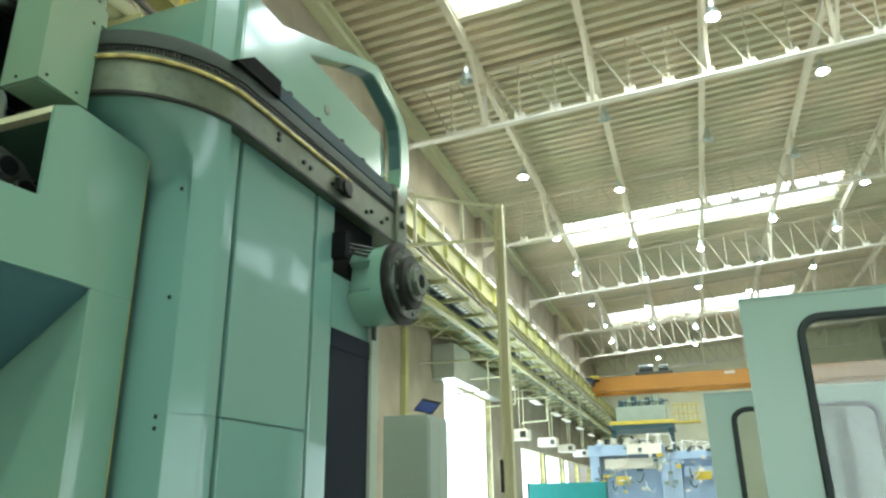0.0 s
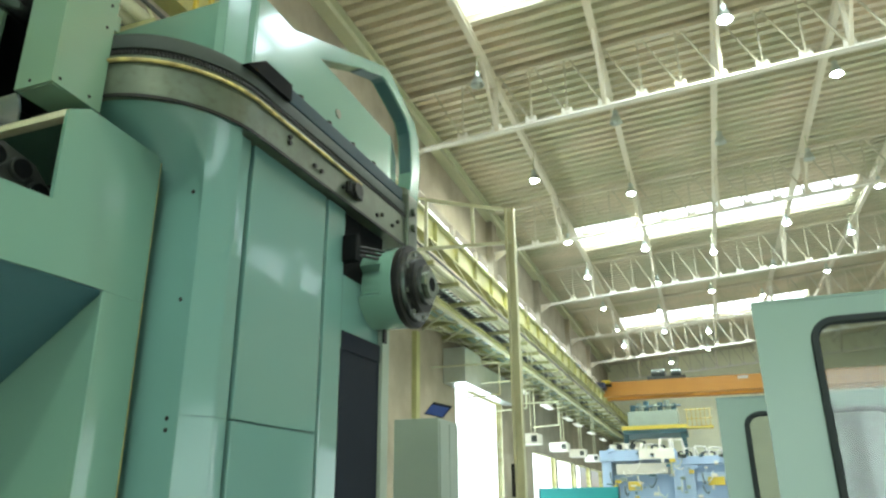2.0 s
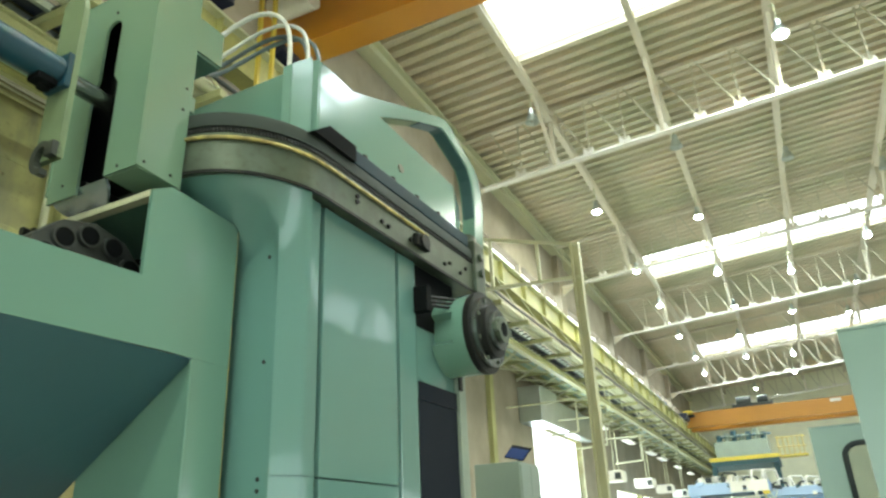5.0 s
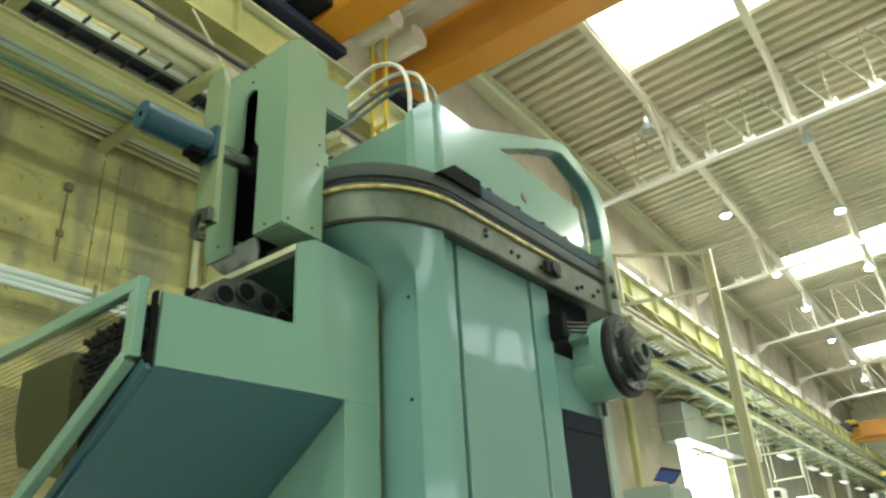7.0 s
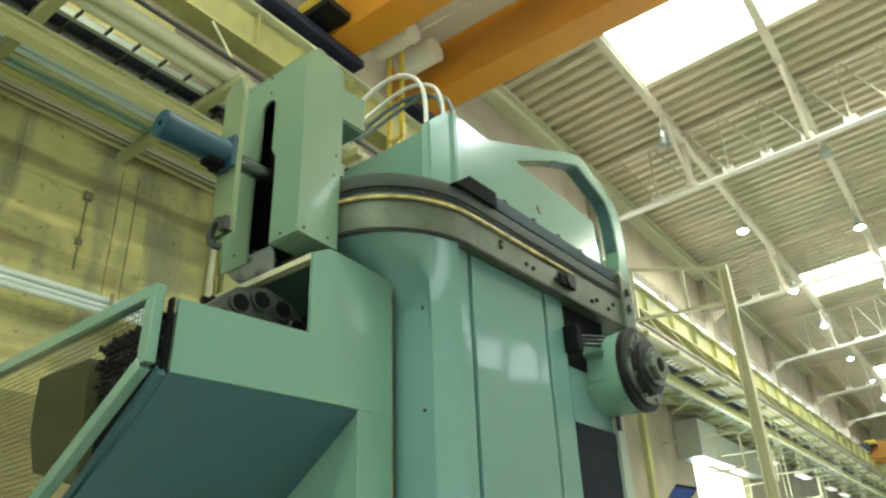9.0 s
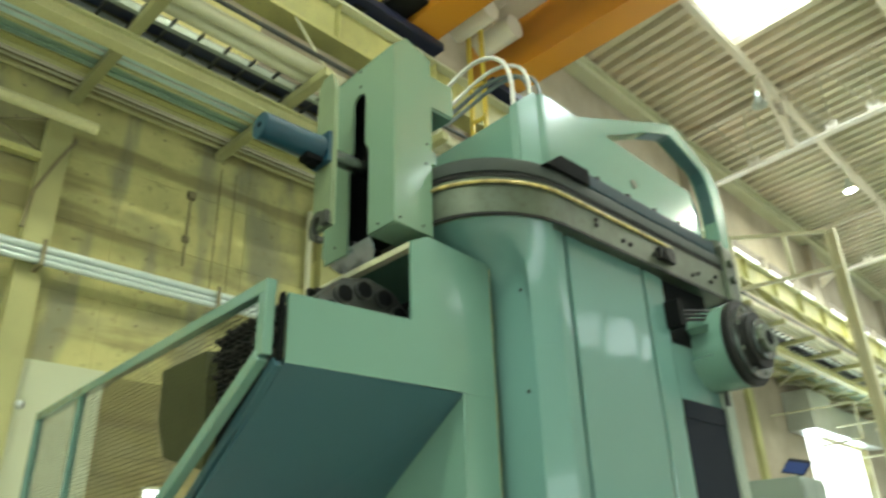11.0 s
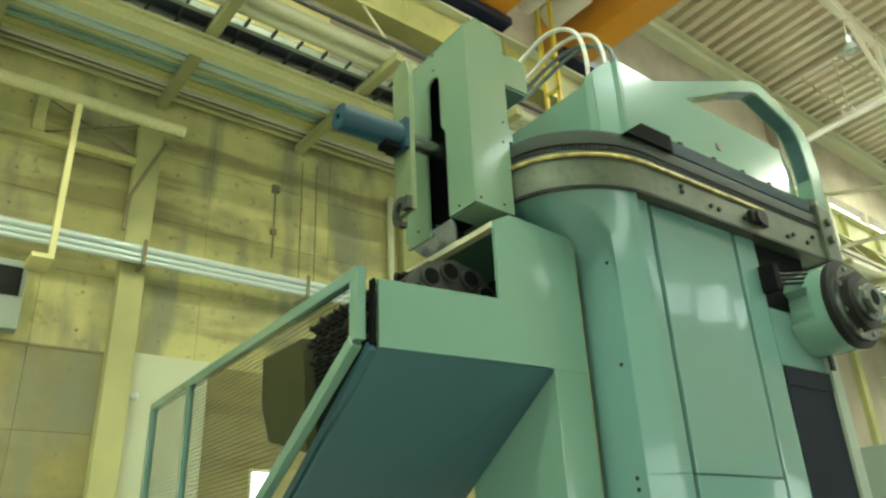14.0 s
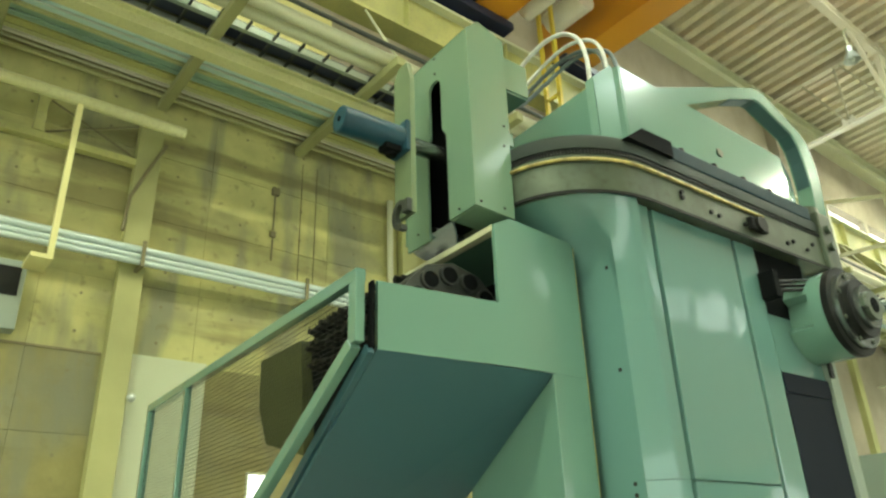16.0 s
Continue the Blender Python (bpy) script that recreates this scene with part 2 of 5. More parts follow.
DUCT = material("grey_green_duct", (0.30, 0.36, 0.29), 0.4, 0.3, alt=(0.24, 0.29, 0.23), scale=2, fine=60, bump=0.04)
BOARD = material("pale_board", (0.48, 0.52, 0.34), 0.6, alt=(0.42, 0.46, 0.3), scale=0.8, fine=40, bump=0.03)
HOSE = material("white_hose", (0.62, 0.63, 0.56), 0.45, alt=(0.36, 0.36, 0.33), scale=20, fine=120, bump=0.1)
GREYHOSE = material("grey_cable_sheath", (0.12, 0.15, 0.15), 0.4, alt=(0.09, 0.11, 0.11), scale=20, fine=120, bump=0.1)
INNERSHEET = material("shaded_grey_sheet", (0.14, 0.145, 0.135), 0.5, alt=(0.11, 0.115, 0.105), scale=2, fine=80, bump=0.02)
BROWNBOX = material("brown_board_box", (0.2, 0.13, 0.075), 0.7, alt=(0.16, 0.1, 0.06), scale=3, fine=60, bump=0.05)
SPINDLE = material("dark_spindle_steel", (0.2, 0.22, 0.2), 0.2, 0.9, alt=(0.12, 0.13, 0.12), scale=9, fine=90, bump=0.03)
# teal paint of small fittings, also the shade under the green hood
TEALSHADE = material("grey_teal_and_shade", (0.036, 0.1, 0.12), 0.3, alt=(0.03, 0.088, 0.106), scale=1.5, fine=180, bump=0.02, coat=0.4)
DARKMETAL = material("dark_grey_metal", (0.066, 0.074, 0.064), 0.45, 0.5, alt=(0.042, 0.048, 0.042), scale=9, fine=80, bump=0.06)
OLIVE = material("dark_olive_sheet", (0.05, 0.058, 0.014), 0.65, alt=(0.042, 0.048, 0.012), scale=2, fine=150, bump=0.03)
SILVER = material("silver_sheet", (0.5, 0.55, 0.6), 0.18, 0.85, alt=(0.36, 0.4, 0.44), scale=4, fine=100, bump=0.02)
ARMPLATE = material("worn_green_arm", (0.17, 0.23, 0.125), 0.45, 0.1, alt=(0.13, 0.18, 0.10), scale=5, fine=80, bump=0.05)
TEALCLOTH = material("teal_cloth", (0.0, 0.14, 0.13), 0.7, alt=(0.0, 0.11, 0.105), scale=3, fine=200, bump=0.1)
WINDOWPANE = glass("machine_window_pane", (0.62, 0.68, 0.65))
LAMPGLOW = glow("lamp_glow", (0.93, 1.0, 0.86), 220.0)
EASTSKY = glow("daylight_behind_glazing", (0.95, 1.0, 0.97), 0.9)
SKYPANEL = glow("daylit_skylight_sheet", (0.95, 1.0, 0.97), 3.0)


# light of the lit high-bay lamps
LAMP_Z = 13.5


def bulb_z(x):
    return LAMP_Z + lift(x) - 0.17


for x, y in ((-1.78, 36.18), (1.37, 46.21), (-2.0, 55.6), (4.5, 49.2)):
    bulb_lamp(x, y, bulb_z(x), 260, (0.9, 1.0, 0.86))
for x, y, watts in ((1.85, 18.36, 700), (-5.13, 25.7, 700), (-1.72, 28.84, 700), (8.4, 24.6, 400)):
    bulb_lamp(x, y, bulb_z(x), watts, HALIDE)
bulb_lamp(1.85, 5.0, bulb_z(1.85), 480, HALIDE)
bulb_lamp(1.85, -7.4, bulb_z(1.85), 1250, (0.95, 1.0, 0.68))
for x, y in ((5.2, 1.5), (8.4, 6.5), (5.2, 9.0)):
    bulb_lamp(x, y, bulb_z(x), 320, HALIDE)
for x, y, watts in ((-5.15, -2.4, 90), (-5.15, -10.0, 50)):
    bulb_lamp(x, y, bulb_z(x), watts, (0.9, 1.0, 0.36))


# ---- mesh helpers ----
def smooth_line(pts, n=6):
    """A smooth curve through points."""
    p = [Vector(q) for q in pts]
    p = [p[0] * 2 - p[1], *p, p[-1] * 2 - p[-2]]
    out = []
    for i in range(1, len(p) - 2):
        for k in range(n):
            u = k / n
            a, b, c, d = p[i - 1], p[i], p[i + 1], p[i + 2]
            out.append(0.5 * (2 * b + (c - a) * u + (2 * a - 5 * b + 4 * c - d) * u * u + (3 * b - a - 3 * c + d) * u ** 3))
    out.append(p[-2])
    return out


def part(name, bm, mat, parent=None, label="", smooth=False):
    me = bpy.data.meshes.new(name)
    bmesh.ops.recalc_face_normals(bm, faces=bm.faces)
    bm.to_mesh(me)
    bm.free()
    me.materials.append(mat)
    if smooth:
        me.shade_smooth()
        me.set_sharp_from_angle(angle=radians(35))
    ob = new(name, me)
    if parent is not None:
        ob.parent = parent
    if label:
        ob["label"] = label
    return ob


def thing(name, label, category, group="", kind=""):
    return tagged(new(name), label, category, group, kind)


def box(bm, x0, x1, y0, y1, z0, z1, bevel=0.0):
    v = [bm.verts.new((x, y, z)) for x in (x0, x1) for y in (y0, y1) for z in (z0, z1)]
    fs = [bm.faces.new([v[i] for i in q]) for q in ((0, 1, 3, 2), (4, 6, 7, 5), (0, 4, 5, 1), (2, 3, 7, 6), (0, 2, 6, 4), (1, 5, 7, 3))]
    if bevel:
        es = list({e for fc in fs for e in fc.edges})
        bmesh.ops.bevel(bm, geom=es, offset=bevel, segments=2, profile=0.6, affect="EDGES")
    return bm


def prism(bm, outline, z0, z1, bevel=0.0):
    """A solid with a plan outline [(x, y)], from z0 to z1."""
    lo = [bm.verts.new((x, y, z0)) for x, y in outline]
    hi = [bm.verts.new((x, y, z1)) for x, y in outline]
    n = len(outline)
    fs = [bm.faces.new(lo[::-1]), bm.faces.new(hi)]
    fs += [bm.faces.new((lo[i], lo[(i + 1) % n], hi[(i + 1) % n], hi[i])) for i in range(n)]
    if bevel:
        es = list({e for fc in fs for e in fc.edges})
        bmesh.ops.bevel(bm, geom=es, offset=bevel, segments=2, profile=0.6, affect="EDGES")
    return bm


def slab(bm, points, normal, depth):
    """A plate: a planar outline of 3D points, thickened along normal."""
    nv = Vector(normal).normalized() * depth
    a = [bm.verts.new(p) for p in points]
    b = [bm.verts.new(Vector(p) + nv) for p in points]
    n = len(points)
    bm.faces.new(a[::-1])
    bm.faces.new(b)
    for i in range(n):
        bm.faces.new((a[i], a[(i + 1) % n], b[(i + 1) % n], b[i]))
    return bm


def bar(bm, a, b, w, h, up=(0, 0, 1)):
    """A square bar from a to b."""
    a, b = Vector(a), Vector(b)
    d = (b - a).normalized()
    u = Vector(up)
    if abs(d.dot(u)) > 0.98:
        u = Vector((0, 1, 0))
    s = d.cross(u).normalized() * (w / 2)
    t = s.cross(d).normalized() * (h / 2)
    v = [bm.verts.new(p + i * s + j * t) for p in (a, b) for i, j in ((-1, -1), (1, -1), (1, 1), (-1, 1))]
    for q in ((0, 1, 2, 3), (7, 6, 5, 4), (0, 4, 5, 1), (1, 5, 6, 2), (2, 6, 7, 3), (3, 7, 4, 0)):
        bm.faces.new([v[i] for i in q])
    return bm


def rod(bm, a, b, r, seg=10, r2=None):
    """A round bar from a to b."""
    a, b = Vector(a), Vector(b)
    d = b - a
    m = Matrix.Translation((a + b) / 2) @ d.to_track_quat("Z", "Y").to_matrix().to_4x4()
    bmesh.ops.create_cone(bm, cap_ends=True, segments=seg, radius1=r, radius2=r if r2 is None else r2, depth=d.length, matrix=m)
    return bm


def sweep(bm, pts, section, closed=False, up=(0, 0, 1)):
    """Carries a section [(side, up)] along a line of points."""
    pts = [Vector(p) for p in pts]
    rings = []
    n = len(pts)
    for i, p in enumerate(pts):
        if closed:
            d = pts[(i + 1) % n] - pts[i - 1]
        else:
            d = pts[min(i + 1, n - 1)] - pts[max(i - 1, 0)]
        d.normalize()
        s = d.cross(Vector(up)).normalized()
        t = s.cross(d).normalized()
        rings.append([bm.verts.new(p + s * a + t * b) for a, b in section])
    k = len(section)
    last = n if closed else n - 1
    for i in range(last):
        r0, r1 = rings[i], rings[(i + 1) % n]
        for j in range(k):
            bm.faces.new((r0[j], r0[(j + 1) % k], r1[(j + 1) % k], r1[j]))
    if not closed:
        bm.faces.new(rings[0][::-1])
        bm.faces.new(rings[-1])
    return bm


def ring_section(r, k=8):
    return [(r * math.cos(2 * math.pi * i / k), r * math.sin(2 * math.pi * i / k)) for i in range(k)]


def arc(cx, cy, r, a0, a1, n):
    return [(cx + r * math.cos(radians(a0 + (a1 - a0) * i / n)), cy + r * math.sin(radians(a0 + (a1 - a0) * i / n))) for i in range(n + 1)]


def plain(name, label, category, build, mat, kind="", group="", smooth=False):
    bm = bmesh.new()
    build(bm)
    return tagged(part(name, bm, mat, smooth=smooth), label, category, group, kind)


def plates(bm, outline, vec):
    """A planar outline of 3D points, carried along vec into a solid."""
    return slab(bm, outline, vec, Vector(vec).length)


def ring_plate(bm, outer, inner, y0, y1):
    """A plate in the xz plane with a hole; both outlines have the same number of points."""
    n = len(outer)
    loops = [[bm.verts.new((x, y, z)) for x, z in o] for y in (y0, y1) for o in (outer, inner)]
    a, b, c, d = loops
    for i in range(n):
        j = (i + 1) % n
        bm.faces.new((a[i], a[j], b[j], b[i]))
        bm.faces.new((c[j], c[i], d[i], d[j]))
        bm.faces.new((a[j], a[i], c[i], c[j]))
        bm.faces.new((b[i], b[j], d[j], d[i]))
    return bm


def rounded(x0, x1, z0, z1, r, n=8):
    """Outline of a rectangle with round corners, in the xz plane."""
    pts = []
    for cx, cz, a in ((x1 - r, z1 - r, 0), (x0 + r, z1 - r, 90), (x0 + r, z0 + r, 180), (x1 - r, z0 + r, 270)):
        pts += arc(cx, cz, r, a, a + 90, n)
    return pts


# ---- hall: floor, walls, roof ----
WX = -8.6          # lower wall face
UX = -8.55         # upper wall face
Y0, Y1, X1 = -22.0, 74.0, 17.0
plain("floor", "grey painted concrete workshop floor", "floor", lambda bm: box(bm, WX - 0.4, X1 + 0.4, Y0 - 0.4, Y1 + 0.4, -0.3, 0.0), FLOOR, "structure")


def wall_with_openings(bm, x0, x1, y0, y1, z0, z1, holes):
    """A wall along y, with rectangular openings (ya, yb, za, zb) that go through it."""
    ys = sorted({y0, y1, *[h[0] for h in holes], *[h[1] for h in holes]})
    zs = sorted({z0, z1, *[h[2] for h in holes], *[h[3] for h in holes]})
    for a, b in zip(ys, ys[1:]):
        for c, d in zip(zs, zs[1:]):
            if not any(h[0] <= a and b <= h[1] and h[2] <= c and d <= h[3] for h in holes):
                box(bm, x0, x1, a, b, c, d)


GATE = (26.0, 32.6, 0.0, 5.95)
LOW_WINDOWS = [(38.5 + 6.6 * i, 44.5 + 6.6 * i, 0.6, 4.3) for i in range(4)]
HIGH_WINDOW = (18.0, 66.0, 11.0, 12.2)
wall_west = plain("wall_west", "board-marked concrete wall with tie holes and stains", "wall", lambda bm: wall_with_openings(bm, WX - 0.3, WX - 0.02, Y0, Y1, 0.0, 7.9, [GATE, *LOW_WINDOWS]), CONCRETE, "structure")
plain("wall_west_upper", "beige concrete wall above the crane runway", "wall", lambda bm: wall_with_openings(bm, UX - 0.3, UX, Y0, Y1, 8.1, 15.3, [HIGH_WINDOW]), UPPERWALL, "structure")
plain("wall_west_ledge", "concrete ledge between lower and upper wall", "wall", lambda bm: box(bm, WX - 0.3, UX, Y0, Y1, 7.9, 8.1), UPPERWALL, "structure")
plain("wall_east", "pale concrete workshop wall with glazed strips", "wall", lambda bm: wall_with_openings(bm, X1, X1 + 0.3, Y0, Y1, 0.0, 17.3, [(-20.0, 36.0, 1.0, 4.5), (*HIGH_WINDOW[:2], 12.3, 13.6)]), UPPERWALL, "structure")
plain("backdrop_east", "plain daylight outside the glazed strip", "backdrop", lambda bm: box(bm, X1 + 1.0, X1 + 1.1, -24.0, 70.0, -0.5, 16.0), EASTSKY, "structure")
plain("wall_north", "pale end wall of the workshop", "wall", lambda bm: box(bm, WX - 0.3, X1 + 0.3, Y1, Y1 + 0.3, 0.0, 17.3), ENDWALL, "structure")
# south wall lies out of view; its gate is added for the fill
plain("wall_south", "unseen pale end wall of the workshop with an added gate opening", "wall", lambda bm: (box(bm, WX - 0.3, -6.0, Y0 - 0.3, Y0, 0.0, 17.3), box(bm, 8.0, X1 + 0.3, Y0 - 0.3, Y0, 0.0, 17.3), box(bm, -6.0, 8.0, Y0 - 0.3, Y0, 6.3, 17.3)), CREAM, "structure")
plain("backdrop_south", "plain glowing sheet outside the added gate opening", "backdrop", lambda bm: box(bm, -9.0, 11.0, Y0 - 1.2, Y0 - 1.1, -0.5, 8.0), EASTSKY, "structure")
plain("backdrop", "glaring daylight outside the gate and windows", "backdrop", lambda bm: box(bm, -12.0, -11.9, 6.0, 73.0, -0.5, 22.0), SKYPANEL, "structure")

# mullions and sills of the high window strip
for k in range(15):
    y = 19.6 + 3.2 * k
    plain("window_post", "beige post dividing the high window strip", "window", lambda bm: box(bm, UX - 0.2, UX + 0.02, y - 0.12, y + 0.12, 11.0, 12.2), UPPERWALL, "structure")
    plain("window_post", "beige post dividing the high window strip", "window", lambda bm: box(bm, X1 - 0.1, X1 + 0.2, y - 0.3, y + 0.3, 12.3, 13.6), UPPERWALL, "structure")
for y in (10.3, 20.3, 31.1, 41.1, 51.0, 60.5, 0.3):
    plain("pilaster", "beige concrete pilaster on the upper wall", "pilaster", lambda bm: box(bm, UX, UX + 0.3, y - 0.4, y + 0.4, 8.1, 14.2, 0.01), UPPERWALL, "structure")
plain("eaves_beam", "cream steel beam along the top of the wall", "beam", lambda bm: (box(bm, UX, UX + 0.4, Y0, Y1, 14.25, 14.31), box(bm, UX + 0.17, UX + 0.23, Y0, Y1, 14.31, 14.72), box(bm, UX, UX + 0.4, Y0, Y1, 14.72, 14.78)), CREAM, "structure")

SKYLIGHTS = [(-5.2, 15.8, -21.3, -18.7), (-5.2, 15.8, -6.7, -4.1), (-5.2, 15.8, 14.7, 17.3), (-5.2, 8.2, 35.8, 38.9), (-5.3, 8.2, 56.1, 59.5)]


def roof(bm):
    rib = 0.48
    y = Y0
    while y < Y1:
        y2 = y + rib
        cut = [q for q in SKYLIGHTS if q[2] < y2 and y < q[3]]
        spans = [(UX, cut[0][0]), (cut[0][1], X1)] if cut else [(UX, X1)]
        for a, b in spans:
            prof = [(y, ROOF_Z + 0.09), (y + rib * 0.08, ROOF_Z - 0.09), (y + rib * 0.52, ROOF_Z - 0.09), (y + rib * 0.60, ROOF_Z + 0.09), (y + rib, ROOF_Z + 0.09), (y + rib, ROOF_Z + 0.16), (y, ROOF_Z + 0.16)]
            lo = [bm.verts.new((a, p, z + lift(a))) for p, z in prof]
            hi = [bm.verts.new((b, p, z + lift(b))) for p, z in prof]
            n = len(prof)
            bm.faces.new(lo)
            bm.faces.new(hi[::-1])
            for i in range(n):
                bm.faces.new((lo[i], lo[(i + 1) % n], hi[(i + 1) % n], hi[i]))
        y = y2


plain("ceiling", "beige corrugated roof deck with wide ribs", "ceiling", roof, ROOFDECK, "structure")
for xa, xb, a, b in SKYLIGHTS:
    plain("skylight", "bright white translucent roof light strip", "skylight", lambda bm: slab(bm, [(x, y, ROOF_Z + 0.17 + lift(x)) for x, y in ((xa - 0.3, a - 0.4), (xb + 0.3, a - 0.4), (xb + 0.3, b + 0.4), (xa - 0.3, b + 0.4))], (0, 0, 1), 0.035), SKYPANEL, "structure")

# roof trusses
TRUSS_Y = [-9.7, 0.3, 10.3, 20.3, 31.1, 41.1, 51.0, 60.5, 70.5]
CHORD_Z, TOP_Z = 12.72, 14.82
BEAM_X = [-5.15, -1.72, 1.7, 5.15, 8.6, 12.0, 15.4]


def chord_z(x):
    return CHORD_Z + lift(x)


def roof_truss(y):
    t = thing("roof_truss", "white painted steel lattice roof truss", "truss", "roof trusses")
    bm = bmesh.new()
    bar(bm, (UX, y, chord_z(UX) + 0.015), (X1, y, chord_z(X1) + 0.015), 0.24, 0.03)
    bar(bm, (UX, y, chord_z(UX) + 0.08), (X1, y, chord_z(X1) + 0.08), 0.03, 0.1)
    part("bottom_chord", bm, WHITEPAINT, t)
    bm = bmesh.new()
    bar(bm, (UX, y, TOP_Z + lift(UX)), (X1, y, TOP_Z + lift(X1)), 0.2, 0.14)
    part("top_chord", bm, TRUSSPAINT, t)
    bm = bmesh.new()
    z = chord_z(UX)
    slab(bm, [(UX, y - 0.05, z - 0.5), (UX + 0.9, y - 0.05, z + 0.06), (UX + 0.9, y - 0.05, z + 0.16), (UX, y - 0.05, z + 0.1)], (0, 1, 0), 0.1)
    part("end_bracket", bm, TRUSSPAINT, t)
    for i in range(20):
        x = -6.3 + 1.145 * i
        heavy = i % 3 == 1
        z, top = chord_z(x), TOP_Z - 0.06
        bm = bmesh.new()
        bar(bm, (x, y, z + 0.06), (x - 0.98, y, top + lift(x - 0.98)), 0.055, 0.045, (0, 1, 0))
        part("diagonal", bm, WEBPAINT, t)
        bm = bmesh.new()
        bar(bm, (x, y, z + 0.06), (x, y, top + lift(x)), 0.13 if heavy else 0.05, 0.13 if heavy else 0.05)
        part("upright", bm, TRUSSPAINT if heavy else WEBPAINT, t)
        bm = bmesh.new()
        slab(bm, [(x - 0.2, y - 0.035, z + 0.1), (x + 0.2, y - 0.035, z + 0.12), (x + 0.11, y - 0.035, z + 0.35), (x + 0.04, y - 0.035, z + 0.21), (x - 0.05, y - 0.035, z + 0.2), (x - 0.17, y - 0.035, z + 0.33)], (0, 1, 0), 0.07)
        part("gusset", bm, WHITEPAINT, t)
    return t


for y in TRUSS_Y:
    roof_truss(y)

# longitudinal roof beams under the deck
for x in BEAM_X:
    t = thing("roof_beam", "cream steel beam running along under the roof", "beam", "", "structure")
    z = 14.44 + lift(x)
    bm = bmesh.new()
    box(bm, x - 0.1, x + 0.1, Y0, Y1, z - 0.02, z + 0.01)
    box(bm, x - 0.015, x + 0.015, Y0, Y1, z + 0.01, z + 0.24)
    box(bm, x - 0.1, x + 0.1, Y0, Y1, z + 0.24, z + 0.27)
    part("beam_body", bm, TRUSSPAINT, t)
    for y in TRUSS_Y:
        bm = bmesh.new()
        bar(bm, (x, y - 1.7, z), (x, y - 0.1, chord_z(x) + 0.12), 0.1, 0.1)
        part("knee_brace", bm, TRUSSPAINT, t)

# high-bay lamps
LAMPS_ON = [(1.85, 18.36), (5.22, 22.77), (8.4, 24.6), (-5.13, 25.7), (-1.72, 28.84), (-5.15, 33.18), (-1.78, 36.18), (1.52, 38.67), (4.86, 36.09), (8.12, 39.23), (8.35, 33.39), (-5.16, 39.19), (-1.6, 42.5), (1.37, 46.21), (-5.25, 46.28), (-1.94, 49.1), (-2.0, 55.58), (1.11, 57.8), (-5.18, 52.73), (7.83, 45.79), (4.5, 49.17), (1.01, 64.42), (-5.29, 58.48), (-2.22, 68.33), (4.74, 43.14)]
LAMPS_OFF = [(-5.23, 18.43), (-1.6, 22.62), (1.78, 25.86), (5.08, 28.96)]
LAMPS_BEHIND = [(5.2, 1.5), (8.4, 6.5), (5.2, 9.0), (1.85, 5.0), (-5.15, -2.4), (1.85, -7.4), (-5.15, -10.0)]


def high_bay_lamp(x, y, lit):
    t = thing("high_bay_lamp", "lit round high-bay lamp hanging from the roof" if lit else "unlit round high-bay lamp hanging from the roof", "lamp", "high-bay lamps")
    zb, beam = LAMP_Z + lift(x), 14.42 + lift(x)
    px_ = min(BEAM_X, key=lambda q: abs(q - x))
    bm = bmesh.new()
    rod(bm, (x, y, zb + 0.3), (x, y, beam), 0.025, 8)
    part("stem", bm, CREAM, t)
    bm = bmesh.new()
    bar(bm, (x, y, beam), (px_ + 0.02, y, beam), 0.05, 0.05)
    part("arm", bm, CREAM, t)
    bm = bmesh.new()
    rod(bm, (x, y, zb + 0.14), (x, y, zb + 0.36), 0.09, 12)
    part("ballast", bm, ZINC, t)
    bm = bmesh.new()
    w = 0.9
    rings = [[bm.verts.new((x + r * w * math.cos(a * math.pi / 10), y + r * w * math.sin(a * math.pi / 10), zb + z)) for a in range(20)] for r, z in ((0.08, 0.2), (0.15, 0.13), (0.24, -0.1), (0.23, -0.1), (0.14, 0.11), (0.07, 0.17))]
    for p, q in zip(rings, rings[1:]):
        for i in range(20):
            bm.faces.new((p[i], p[(i + 1) % 20], q[(i + 1) % 20], q[i]))
    part("reflector", bm, ZINC, t, smooth=True)
    bm = bmesh.new()
    bmesh.ops.create_uvsphere(bm, u_segments=12, v_segments=8, radius=0.13 if lit else 0.07, matrix=Matrix.Translation((x, y, zb - 0.05)))
    part("bulb", bm, LAMPGLOW if lit else ZINC, t, smooth=True)


for x, y in LAMPS_ON + LAMPS_BEHIND:
    high_bay_lamp(x, y, True)
for x, y in LAMPS_OFF:
    high_bay_lamp(x, y, False)

# crane runway on the west side
runway = thing("crane_runway", "long yellowish steel crane runway girder", "girder", "", "structure")
for nm, q, mt in (("bottom_flange", (-7.07, -6.73, 8.80, 8.85), RUNWAY), ("web", (-6.92, -6.88, 8.85, 9.55), RUNWAY), ("top_flange", (-7.07, -6.73, 9.55, 9.6), CREAM), ("crane_rail", (-6.94, -6.86, 9.6, 9.69), STEEL)):
    bm = bmesh.new()
    box(bm, q[0], q[1], Y0, Y1, q[2], q[3])
    part(nm, bm, mt, runway)
for k in range(48):
    y = Y0 + 1 + 2 * k
    bm = bmesh.new()
    box(bm, -6.88, -6.76, y - 0.01, y + 0.01, 8.85, 9.55)
    part("stiffener", bm, RUNWAY, runway)

# walkway and service runs between runway and wall
gallery = thing("service_gallery", "cream steel gallery carrying pipes and cable ladders along the wall", "gallery", "", "structure")


